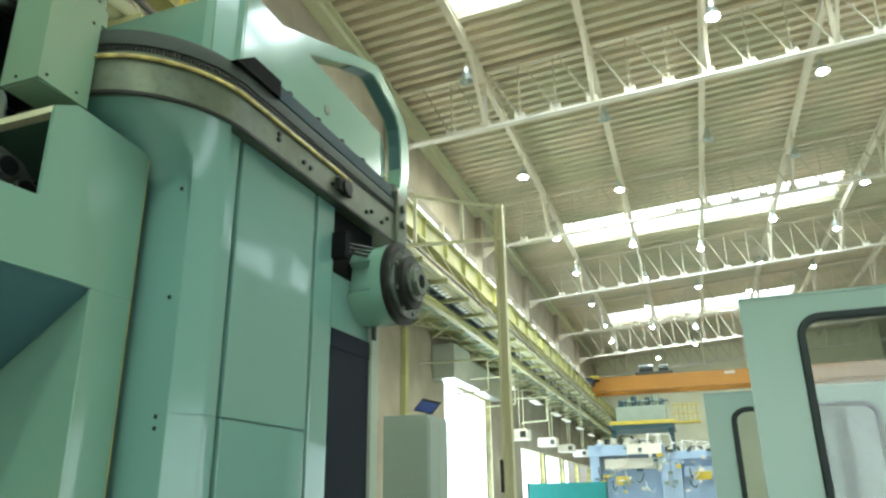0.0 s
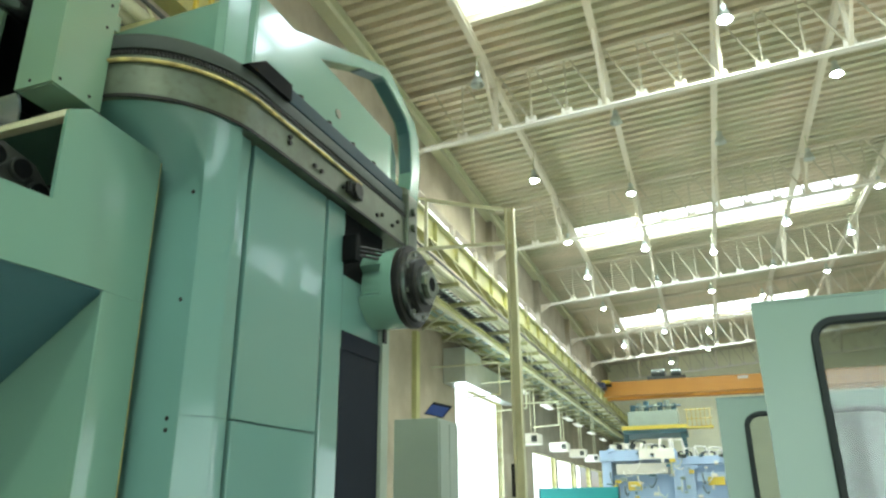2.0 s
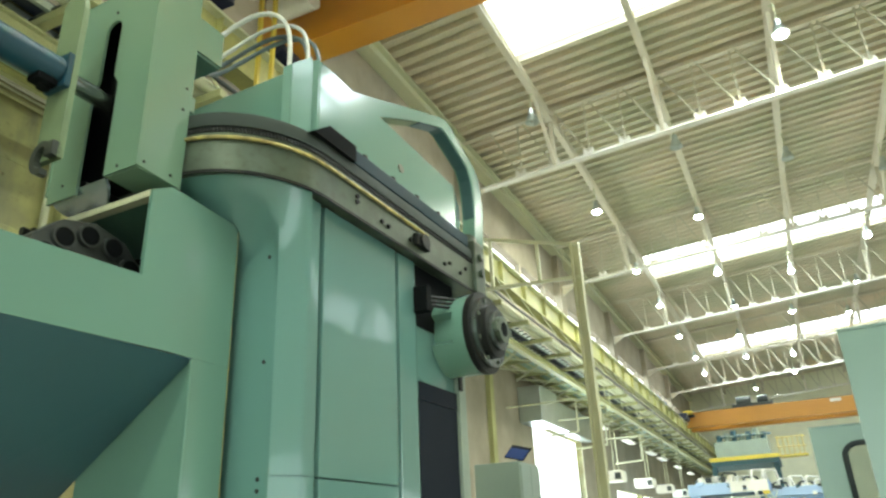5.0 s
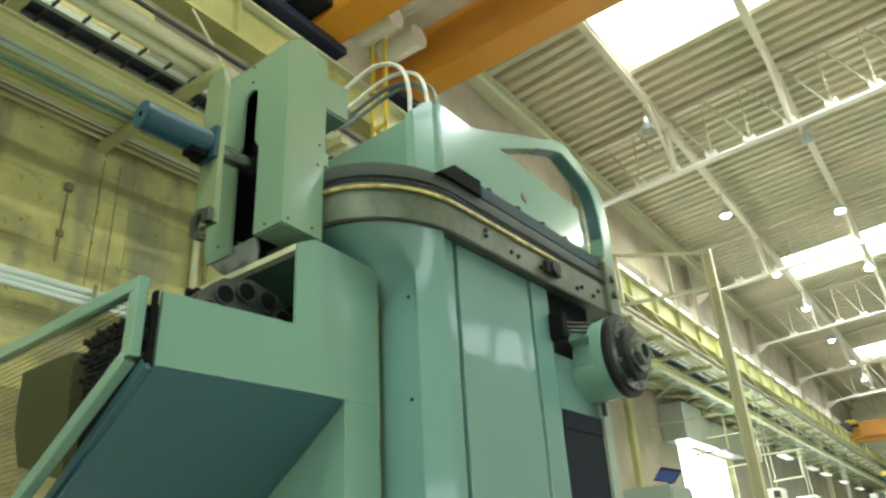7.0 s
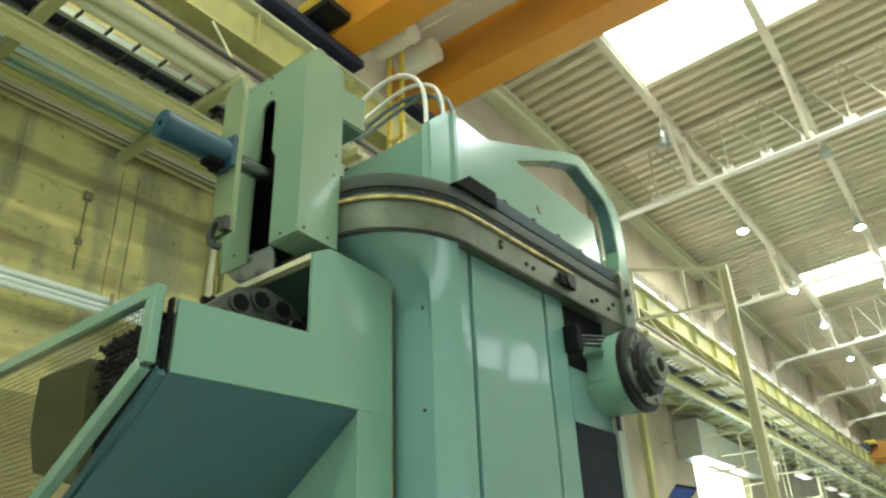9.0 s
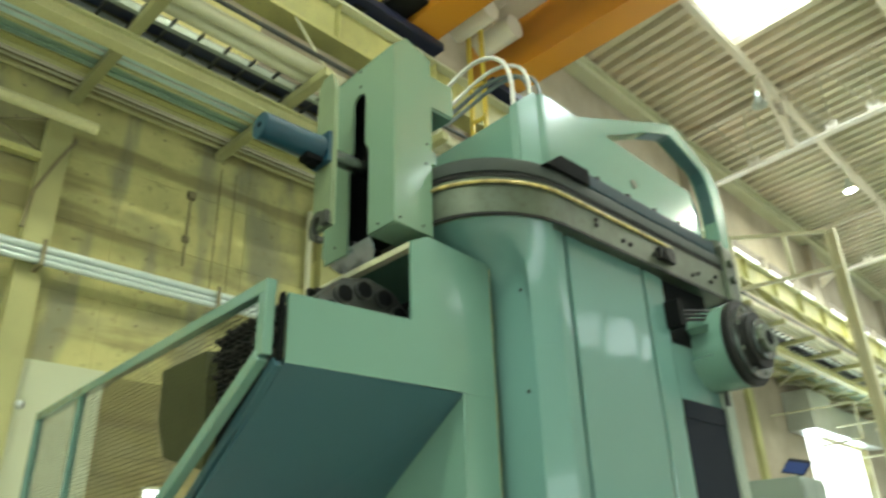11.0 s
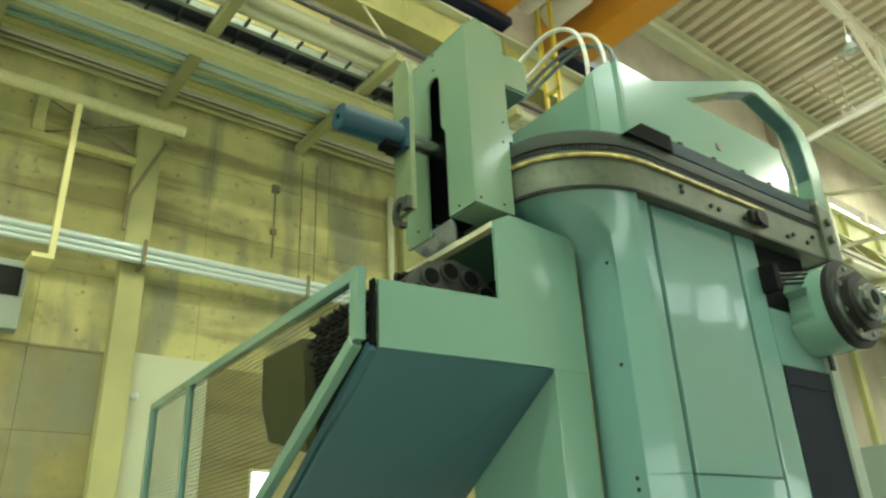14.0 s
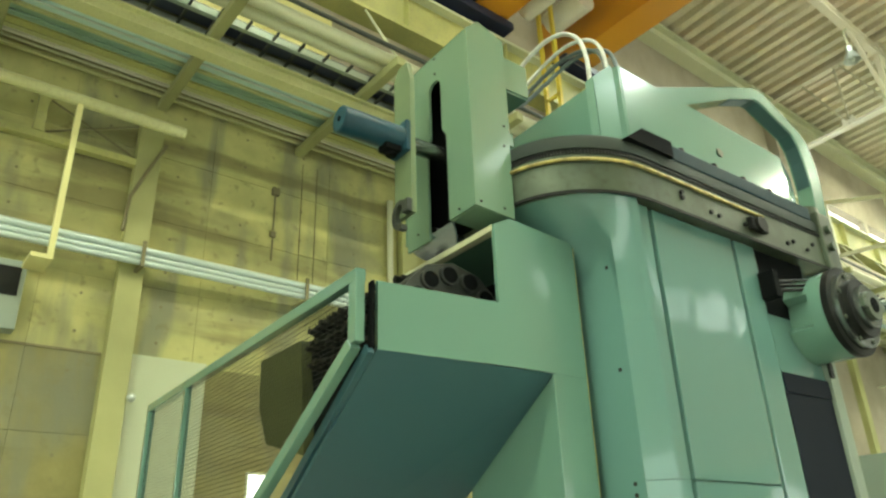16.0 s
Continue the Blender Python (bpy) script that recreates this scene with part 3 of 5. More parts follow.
def gallery_run(nm, x0, x1, z0, z1, mat):
    bm = bmesh.new()
    box(bm, x0, x1, Y0, Y1, z0, z1)
    return part(nm, bm, mat, gallery)


gallery_run("edge_beam", -6.98, -6.80, 7.10, 7.13, EDGEPAINT)
gallery_run("edge_beam", -6.91, -6.87, 7.13, 7.28, EDGEPAINT)
gallery_run("edge_beam", -6.98, -6.80, 7.28, 7.31, EDGEPAINT)
gallery_run("deck", -8.58, -7.02, 7.64, 7.68, CONDUIT)
# navy bed for the cables and the deep shade above the rungs
gallery_run("shaded_cable_bed", -6.99, -6.72, 7.58, 7.66, NAVY)
gallery_run("ladder_rail", -6.67, -6.61, 7.45, 7.55, DUCT)
gallery_run("ladder_rail", -7.02, -6.99, 7.45, 7.55, ZINC)
for nm, x0, x1, z0, z1, mt in (
        ("cable_tray", -7.32, -7.04, 7.47, 7.50, TRAY), ("tray_lip", -7.345, -7.325, 7.45, 7.50, PALEYELLOW),
        ("cable_tray", -7.645, -7.35, 7.48, 7.51, TRAY), ("tray_lip", -7.69, -7.65, 7.44, 7.51, EDGEPAINT),
        ("cable_tray", -7.95, -7.70, 7.48, 7.51, GREENTRAY), ("tray_lip", -8.07, -7.96, 7.46, 7.49, RUNWAY),
        ("cable_tray", -8.18, -8.10, 7.47, 7.50, EDGEPAINT), ("tray_lip", -8.225, -8.20, 7.44, 7.50, WHITEPAINT),
        ("cable_tray", -8.45, -8.25, 7.50, 7.53, CONDUIT), ("tray_lip", -8.52, -8.47, 7.46, 7.50, EDGEPAINT)):
    gallery_run(nm, x0, x1, z0, z1, mt)
for x, z, r, mt in ((-6.38, 7.53, 0.085, CREAM), (-6.17, 7.53, 0.085, CREAM), (-6.0, 7.6, 0.03, DARKMETAL), (-8.34, 7.47, 0.018, CREAM), (-7.52, 7.463, 0.014, ZINC), (-7.84, 7.46, 0.016, GREENTRAY)):
    bm = bmesh.new()
    rod(bm, (x, Y0, z), (x, Y1, z), r, 14)
    part("pipe", bm, mt, gallery, smooth=True)
for k in range(34):
    y = -5.9 + 2.03 * k
    bm = bmesh.new()
    box(bm, -8.58, -5.92, y - 0.062, y + 0.062, 7.312, 7.43, 0.004)
    part("cross_arm", bm, ARMOLIVE, gallery)
    bm = bmesh.new()
    rod(bm, (-6.27, y + 0.05, 7.43), (-6.27, y + 0.05, 7.66), 0.02, 8)
    box(bm, -6.33, -6.21, y + 0.03, y + 0.07, 7.66, 7.7)
    part("pipe_clamp", bm, WHITEPAINT, gallery)
    bm = bmesh.new()
    rod(bm, (-5.98, y, 7.43), (-6.78, y, 8.82), 0.018, 8)
    part("hanger", bm, CREAM, gallery)
bm = bmesh.new()
y = -6.0
while y < 60:
    box(bm, -6.99, -6.46, y, y + 0.03, 7.46, 7.49)
    y += 0.34
tagged(part("ladder_rungs", bm, DARKMETAL, gallery), kind="stuff")

# far lattice under the gallery
bm = bmesh.new()
for k in range(26):
    y = 10.34 + 2.03 * k
    bar(bm, (-8.55, y, 7.28), (-6.99, y + 2.03, 7.28), 0.05, 0.05)
    bar(bm, (-8.55, y + 2.03, 7.22), (-6.99, y, 7.22), 0.05, 0.05)
part("lattice", bm, CREAM, gallery)


# band added so that the ladder's openings show pale yellow
plain("wall_band", "pale yellow band added on the upper wall", "wall", lambda bm: box(bm, UX, UX + 0.02, -6.0, 4.7, 8.3, 10.2), PALEYELLOW, "structure")

# concrete panels on the near stretch of the west wall
bm = bmesh.new()
box(bm, 0, 0.02, 0.0015, 1.7985, 0.0015, 0.8985, 0.003)
bmesh.ops.recalc_face_normals(bm, faces=bm.faces)
panel_meshes = []
for mt in (BROWNCONCRETE, CONCRETE):
    mesh = bpy.data.meshes.new("concrete_panel")
    bm.to_mesh(mesh)
    mesh.materials.append(mt)
    panel_meshes.append(mesh)
bm.free()
for i in range(8):
    for j in range(8):
        # the lower four courses are browner, and darkened for the weaker light there
        ob = new("concrete_panel", panel_meshes[j > 3])
        ob.parent = wall_west
        ob.location = (WX - 0.02, -4.2 + 1.8 * i, 0.34 + 0.9 * j)
plain("wall_face_far", "beige concrete wall face beyond the machine", "wall", lambda bm: wall_with_openings(bm, WX - 0.02, WX, 10.2, Y1, 0.0, 7.9, [GATE, *LOW_WINDOWS]), UPPERWALL, "structure")
bm = bmesh.new()
for i in range(16):
    for j in range(16):
        if (i * 7 + j * 3) % 5:
            rod(bm, (WX - 0.004, -4.2 + 0.45 + 0.9 * i, 0.565 + 0.45 * j), (WX + 0.003, -4.2 + 0.45 + 0.9 * i, 0.565 + 0.45 * j), 0.019, 8)
tagged(part("tie_holes", bm, CONDUIT, wall_west), kind="stuff")

# pilasters and fittings on the lower wall
for y, w in ((2.12, 0.29), (-5.0, 0.3), (6.2, 0.3), (13.0, 0.3), (21.8, 0.3), (35.5, 0.5)):
    plain("pilaster", "yellowish painted wall pilaster", "pilaster", lambda bm: box(bm, WX, WX + 0.16, y - w / 2, y + w / 2, 0, 7.0, 0.008), PILASTER, "structure")
plain("wall_joint", "dark horizontal joint across the concrete wall", "joint", lambda bm: (box(bm, WX, WX + 0.012, -4.2, 1.97, 3.93, 3.955), box(bm, WX, WX + 0.012, 3.2, 10.1, 3.39, 3.405)), CONDUIT, "structure")
plain("wall_board", "pale flat board fixed on the concrete wall", "board", lambda bm: box(bm, WX, WX + 0.05, 2.27, 3.17, 0.0, 3.985, 0.004), BOARD, "structure")
for i, (dz, r) in enumerate(((0.0, 0.045), (-0.085, 0.036), (-0.155, 0.036))):
    plain("service_pipe", "galvanised pipe running along the concrete wall", "pipe", lambda bm: rod(bm, (WX + 0.3, Y0, 5.16 + dz), (WX + 0.3, 13.5, 5.16 + dz), r, 14), WALLPIPE, group="wall pipes", smooth=True)
for y in (-2.2, 0.0, 2.16, 4.3, 6.5, 8.7, 10.9, 13.1):
    t = thing("pipe_bracket", "dark steel bracket holding the wall pipes", "bracket", "pipe brackets")
    bm = bmesh.new()
    box(bm, WX, WX + 0.42, y - 0.02, y + 0.02, 4.92, 4.955)
    part("arm", bm, CONDUIT, t)
    bm = bmesh.new()
    box(bm, WX + 0.38, WX + 0.41, y - 0.02, y + 0.02, 4.955, 5.24)
    part("post", bm, CONDUIT, t)
plain("gallery_pipe", "cream handrail tube with welded end below the gallery", "pipe", lambda bm: rod(bm, (-7.9, Y0, 6.64), (-7.9, 2.36, 6.64), 0.07, 14), EDGEPAINT, smooth=True)
t = thing("pipe_hanger", "yellow vertical hanger rod with foot bracket", "hanger")
bm = bmesh.new()
box(bm, -7.93, -7.87, 1.13, 1.19, 4.71, 6.58)
part("rod", bm, PALEYELLOW, t)
bm = bmesh.new()
box(bm, -8.3, -7.87, 0.98, 1.19, 4.66, 4.71)
part("foot", bm, PALEYELLOW, t)
t = thing("wall_brace", "olive steel brace with crossed rods under the tube", "brace")
bm = bmesh.new()
box(bm, -8.56, -8.445, -4.5, 2.27, 6.33, 6.42, 0.004)
part("chord", bm, RUNWAY, t)
for y in (-1.4, 0.86):
    bm = bmesh.new()
    box(bm, -8.55, -8.43, y - 0.06, y + 0.06, 6.42, 6.95, 0.004)
    part("post", bm, RUNWAY, t)
    bm = bmesh.new()
    rod(bm, (-8.48, y + 0.08, 6.45), (-8.48, y + 1.1, 6.9), 0.014, 6)
    part("cross_rod", bm, CONDUIT, t)
    bm = bmesh.new()
    rod(bm, (-8.5, y + 0.08, 6.9), (-8.5, y + 1.1, 6.45), 0.014, 6)
    part("cross_rod", bm, CONDUIT, t)
plain("downpipe", "thin brown pipe running down beside the pilaster", "pipe", lambda bm: sweep(bm, [(-8.4, 2.3, 6.7), (-8.4, 2.14, 6.33), (-8.4, 1.96, 5.87), (-8.4, 1.93, 5.4)], ring_section(0.022, 8), up=(1, 0, 0)), CONDUIT, smooth=True)
t = thing("small_window", "small bright window low in the concrete wall", "window")
bm = bmesh.new()
box(bm, WX, WX + 0.02, 3.8, 4.1, 1.8, 2.75, 0.003)
part("window_frame", bm, CREAM, t)
bm = bmesh.new()
box(bm, WX + 0.02, WX + 0.026, 3.83, 4.065, 1.84, 2.715)
part("pane", bm, SKYPANEL, t)
plain("wall_conduit", "thin vertical conduit on the concrete wall", "conduit", lambda bm: (rod(bm, (WX + 0.03, 3.92, 5.55), (WX + 0.03, 3.92, 6.6), 0.013, 8), box(bm, WX, WX + 0.07, 3.87, 3.97, 6.55, 6.66), box(bm, WX, WX + 0.05, 3.88, 3.96, 5.9, 5.98)), CONDUIT)
for y in (4.34, 4.58):
    plain("hanging_cable", "thin dark cable hanging down the wall", "cable", lambda bm: rod(bm, (WX + 0.008, y, 5.25), (WX + 0.008, y, 7.2), 0.007, 6), CONDUIT, group="hanging cables")
plain("drain_pipe", "cream vertical pipe on the wall", "pipe", lambda bm: rod(bm, (WX + 0.1, 5.85, 0), (WX + 0.1, 5.85, 7.0), 0.05, 12), CREAM, smooth=True)
t = thing("wall_box", "grey wall box with dark louvre window", "box")
bm = bmesh.new()
box(bm, WX, WX + 0.2, 0.2, 1.05, 4.02, 4.78, 0.01)
part("casing", bm, DUCT, t)
bm = bmesh.new()
box(bm, WX + 0.2, WX + 0.21, 0.3, 1.0, 4.38, 4.7)
part("louvre", bm, DARK, t)
plain("door_lamp", "small grey round wall lamp on the pilaster", "lamp", lambda bm: bmesh.ops.create_uvsphere(bm, u_segments=12, v_segments=8, radius=0.05, matrix=Matrix.Translation((WX + 0.2, 2.3, 3.45))), ZINC, smooth=True)


def crane(y, text, near, z0, z1):
    t = thing("overhead_crane", text, "crane")
    paint = ORANGE if near else OCHRE
    for a, b in ((y, y + 0.61), (y + 2.16, y + 2.74)):
        bm = bmesh.new()
        box(bm, -7.3, X1 - 1.0, a + 0.03, b - 0.03, z0 + 0.03, z1 - 0.03)
        part("girder", bm, paint, t)
        for z in (z0, z1 - 0.03):
            bm = bmesh.new()
            box(bm, -7.3, X1 - 1.0, a, b, z, z + 0.03)
            part("flange", bm, paint, t)
    for a, b in ((y - 1.3, y + 0.75), (y + 2.0, y + 3.9)):
        bm = bmesh.new()
        box(bm, -7.25, -6.6, a, b, 9.75, z0 - 0.002 if z0 > 9.8 else 10.2, 0.02)
        part("end_carriage", bm, NAVY, t, "dark navy end carriage")
    for k in (-0.9, 3.5):
        bm = bmesh.new()
        rod(bm, (-7.0, y + k, 9.85), (-6.76, y + k, 9.85), 0.16, 20)
        part("wheel", bm, DARK, t, smooth=True)
    bm = bmesh.new()
    rod(bm, (-6.9, y - 0.35, 10.3), (-6.3, y - 0.35, 10.3), 0.15, 16)
    part("drive_motor", bm, YELLOW, t, smooth=True)
    bm = bmesh.new()
    box(bm, -6.95, -6.2, y - 0.5, y - 0.002, 10.02, 10.14, 0.01)
    part("drive_bracket", bm, DARK, t)
    if near:
        for k in range(3):
            bm = bmesh.new()
            box(bm, -6.4, -1.5, y + 0.66 + 0.49 * k, y + 1.12 + 0.49 * k, z1 - 0.12, z1 - 0.09)
            part("walkway_plate", bm, WHITEPAINT, t)
        for q in (y + 1.05, y + 1.7):
            bm = bmesh.new()
            rod(bm, (-6.6, q, 10.35), (-5.8, q, 10.35), 0.22, 20)
            part("hoist_drum", bm, WHITEPAINT, t, smooth=True)
        for xx in (-6.5, -6.22):
            bm = bmesh.new()
            box(bm, xx, xx + 0.06, y + 1.2, y + 1.26, 7.7, z0 + 0.9)
            part("guide_post", bm, YELLOW, t)
        for z in (7.75, 8.4, 9.1):
            bm = bmesh.new()
            box(bm, -6.5, -6.16, y + 1.2, y + 1.24, z, z + 0.06)
            part("rung", bm, YELLOW, t)
    else:
        bm = bmesh.new()
        box(bm, -3.6, -0.9, y + 0.1, y + 2.4, z1, z1 + 0.25, 0.02)
        part("trolley", bm, DARKMETAL, t)
        for a, b, r in ((-3.3, -2.3, 0.34), (-1.9, -1.2, 0.28)):
            bm = bmesh.new()
            rod(bm, (a, y + 0.6, z1 + 0.5), (b, y + 0.6, z1 + 0.5), r, 16)
            part("hoist_drum", bm, DARKMETAL, t, smooth=True)
        bm = bmesh.new()
        box(bm, 2.6, 3.3, y - 0.02, y - 0.002, z1 - 0.3, z1 - 0.1)
        part("rating_plate", bm, WHITEPAINT, t)
    return t


crane(6.3, "orange double-girder overhead crane on the runway", True, 9.9, 11.0)
crane(55.8, "orange overhead travelling crane at the far end", False, 9.3, 10.35)
# ---- the machining centre ----
machine = thing("machining_centre", "pale green horizontal machining centre with tall column", "machine")
FX, FY = -2.256, 2.70
bm = bmesh.new()
prism(bm, [(-3.4, FY), (-2.362, FY), (FX - 0.03, FY + 0.12), (FX - 0.03, 3.86), (-2.45, 3.86), (-2.45, 4.75), (-3.4, 4.75)], 0.0, 4.06)
part("column", bm, PANEL, machine)
# cover sheets of the column, parted by narrow joints
SHEETS = [(2.93, 3.63, 2.152, 3.64), (2.93, 3.63, 0.05, 2.146), (3.66, 3.858, 0.05, 3.64)]
for a, b, c, d in SHEETS:
    bm = bmesh.new()
    box(bm, FX - 0.028, FX + 0.006, a, b, c, d, 0.007)
    part("cover_sheet", bm, PANEL, machine)
for z0, z1 in ((0.05, 2.147), (2.151, 3.64)):
    bm = bmesh.new()
    prism(bm, [(-2.37, FY - 0.004), (-2.358, FY - 0.003), (FX - 0.002, FY + 0.097), (FX + 0.004, FY + 0.11), (FX + 0.006, FY + 0.125), (FX + 0.006, 2.893), (FX - 0.001, 2.9), (FX - 0.028, 2.9), (FX - 0.028, FY + 0.125), (-2.366, FY + 0.004)], z0, z1)
    part("corner_sheet", bm, PANEL, machine, smooth=True)
for z in (3.28, 2.707, 2.139, 2.086, 1.5):
    bm = bmesh.new()
    rod(bm, (-2.43, FY - 0.004, z), (-2.43, FY + 0.01, z), 0.011, 12)
    part("screw_hole", bm, DARK, machine)

# the column's head flares out to carry the rail round the corner
KS = 1.05
bm = bmesh.new()
NV = 12
# plan of the column's surface, its height where the flare starts, and the angle on the rail's arc
FLARE = [(-2.82, FY - 0.002, 3.17, -92), (-2.70, FY - 0.002, 3.22, -82), (-2.58, FY - 0.002, 3.29, -71), (-2.47, FY - 0.002, 3.34, -58), (-2.40, FY - 0.003, 3.28, -45), (-2.3605, FY - 0.005, 3.02, -31), (-2.335, FY + 0.0185, 2.95, -27), (-2.30, FY + 0.0535, 2.95, -22), (-2.27, FY + 0.0835, 2.95, -18), (FX, FY + 0.0965, 2.98, -14.5), (FX + 0.0075, FY + 0.125, 3.05, -11)]
rows = []
for x, y, z, deg in FLARE:
    a = radians(deg)
    top = Vector((-2.757 + 0.566 * math.cos(a), 2.875 + 0.566 * math.sin(a), 3.66))
    row = []
    for k in range(NV + 1):
        u = k / NV
        w = u ** 2.4
        row.append(bm.verts.new((x + (top.x - x) * w, y + (top.y - y) * w, z + (top.z - z) * u)))
    rows.append(row)
for p, q in zip(rows, rows[1:]):
    for k in range(NV):
        bm.faces.new((p[k], q[k], q[k + 1], p[k + 1]))
back = [bm.verts.new((-2.82, 2.86, 3.17)), bm.verts.new((-2.82, 2.86, 3.66)), bm.verts.new((-2.3, FY + 0.125, 3.05)), bm.verts.new((-2.3, FY + 0.125, 3.66))]
bm.faces.new([*rows[0], back[1], back[0]])
bm.faces.new([*rows[-1], back[3], back[2]])
part("rail_corbel", bm, PANEL, machine, smooth=True)

# guide rail, with its strips, chain and bolts
before_rail = set(machine.children)


def rail_path(off, z, n=24, y_end=4.5, x_end=-3.45):
    """The line of the rail, moved outwards by off."""
    r = 0.55 + off
    pts = [(x_end + (-2.64 - x_end) * k / 4, 2.2 - off, z) for k in range(4)]
    pts += [(x, y, z) for x, y in arc(-2.64, 2.75, r, -90, 0, n)]
    pts += [(-2.09 + off, 2.75 + (y_end - 2.75) * k / 6, z) for k in range(1, 7)]
    return pts


bm = bmesh.new()
sweep(bm, rail_path(0, 3.56), [(0, 0), (0, 0.235), (-0.02, 0.25), (-0.2, 0.25), (-0.2, 0)])
part("guide_rail", bm, STEEL, machine, "worn oily steel guide rail", smooth=True)
bm = bmesh.new()
sweep(bm, rail_path(0.004, 3.56), [(0, -0.012), (0.006, -0.012), (0.006, 0.006), (0, 0.006)])
part("rail_lip", bm, DARK, machine)
bm = bmesh.new()
sweep(bm, rail_path(0.012, 3.748, y_end=3.75), ring_section(0.0105, 8))
part("brass_strip", bm, BRASS, machine, "yellow brass lubrication strip", smooth=True)
bm = bmesh.new()
line = rail_path(0.002, 3.797)
for p, q in zip(line, line[1:]):
    a, b = Vector(p), Vector(q)
    n = max(1, round((b - a).length / 0.023))
    for k in range(n):
        c = a + (b - a) * ((k + 0.5) / n)
        rod(bm, c - Vector((0, 0, 0.011)), c + Vector((0, 0, 0.011)), 0.008, 6)
tagged(part("drive_chain", bm, DARK, machine, "black roller chain"), kind="stuff")
bm = bmesh.new()
sweep(bm, rail_path(-0.01, 3.822), [(0, 0), (0.014, 0), (0.014, 0.06), (0, 0.088), (-0.2, 0.088), (-0.2, 0)])
part("chain_guard", bm, GUARD, machine, smooth=True)
for y, z in ((3.0, 3.655), (3.24, 3.635), (3.31, 3.632), (3.0, 3.69), (3.55, 3.64), (3.62, 3.64), (3.98, 3.63), (4.05, 3.66), (4.2, 3.64), (4.28, 3.7)):
    bm = bmesh.new()
    rod(bm, (-2.092, y, z), (-2.075, y, z), 0.014, 8)
    part("rail_bolt", bm, DARK, machine)
for x in (-3.1, -2.9, -2.75):
    bm = bmesh.new()
    rod(bm, (x, 2.204, 3.66), (x, 2.188, 3.66), 0.014, 8)
    part("rail_bolt", bm, DARK, machine)
bm = bmesh.new()
box(bm, -2.088, -2.05, 3.58, 3.74, 3.62, 3.70, 0.01)
rod(bm, (-2.06, 3.66, 3.66), (-2.03, 3.66, 3.66), 0.05, 14)
part("stop_block", bm, DARK, machine)
# drive at the end of the rail
bm = bmesh.new()
box(bm, -2.3, -2.06, 4.4, 4.56, 3.56, 3.98, 0.012)
rod(bm, (-2.2, 4.5, 3.98), (-2.2, 4.5, 4.06), 0.09, 18)
rod(bm, (-2.06, 4.47, 3.72), (-2.03, 4.47, 3.72), 0.03, 10)
rod(bm, (-2.06, 4.47, 3.85), (-2.03, 4.47, 3.85), 0.03, 10)
part("rail_end_drive", bm, STEEL, machine)
bm = bmesh.new()
rod(bm, (-3.3, 2.2, 3.86), (-3.3, 2.05, 3.9), 0.05, 14)
box(bm, -3.42, -3.3, 2.12, 2.3, 3.6, 3.9, 0.01)
part("rail_end_drive", bm, DARK, machine)

# top cover: corner strip with two chamfers, sloping top
cover_low = [(-4.2, 2.64), (-2.345, 2.64), (-2.30, 2.66), (-2.225, 2.735), (-2.2, 2.78), (-2.2, 4.36), (-2.3, 4.62), (-4.2, 4.62)]
cover_top = [4.40, 4.40, 4.44, 4.52, 4.54, 4.47, 4.42, 4.40]
bm = bmesh.new()
lo = [bm.verts.new((x, y, 3.965)) for x, y in cover_low]
hi = [bm.verts.new((x, y, z)) for (x, y), z in zip(cover_low, cover_top)]
n = len(lo)
for i in range(n):
    bm.faces.new((lo[i], lo[(i + 1) % n], hi[(i + 1) % n], hi[i]))
bm.faces.new(lo[::-1])
mid = bm.verts.new((-3.0, 3.5, 4.5))
for i in range(n):
    bm.faces.new((hi[i], hi[(i + 1) % n], mid))
bmesh.ops.bevel(bm, geom=[e for e in bm.edges if e.verts[0] not in (mid,) and e.verts[1] not in (mid,)], offset=0.008, segments=2, affect="EDGES")
part("top_cover", bm, GREEN, machine)
bm = bmesh.new()
plates(bm, [(-2.345, 2.632, 3.96), (-2.345, 2.632, 4.425), (-2.297, 2.652, 4.45), (-2.297, 2.652, 3.96)], (0.002, -0.006, 0))
plates(bm, [(-2.297, 2.652, 3.96), (-2.297, 2.652, 4.45), (-2.219, 2.73, 4.525), (-2.219, 2.73, 3.96)], (0.005, -0.005, 0))
part("corner_strip", bm, GREEN, machine)
bm = bmesh.new()
plates(bm, [(-2.2, 2.60, 3.895), (-2.2, 2.73, 4.0), (-2.2, 2.965, 4.0), (-2.2, 2.965, 3.895)], (0.135, 0, 0))
part("black_bracket", bm, RUBBERSHADE, machine)
bm = bmesh.new()
box(bm, -2.2, -2.09, 2.965, 4.36, 3.905, 4.0, 0.006)
part("side_strip", bm, STRIP, machine, "dark teal strip under the cover")
for y in (3.12, 3.42, 3.7, 3.98):
    bm = bmesh.new()
    rod(bm, (-2.13, y, 3.99), (-2.13, y, 4.035), 0.024, 10)
    part("strip_bolt", bm, DARK, machine)
bm = bmesh.new()
rod(bm, (-2.2, 3.62, 4.23), (-2.194, 3.62, 4.23), 0.032, 20)
part("round_badge", bm, STEEL, machine)

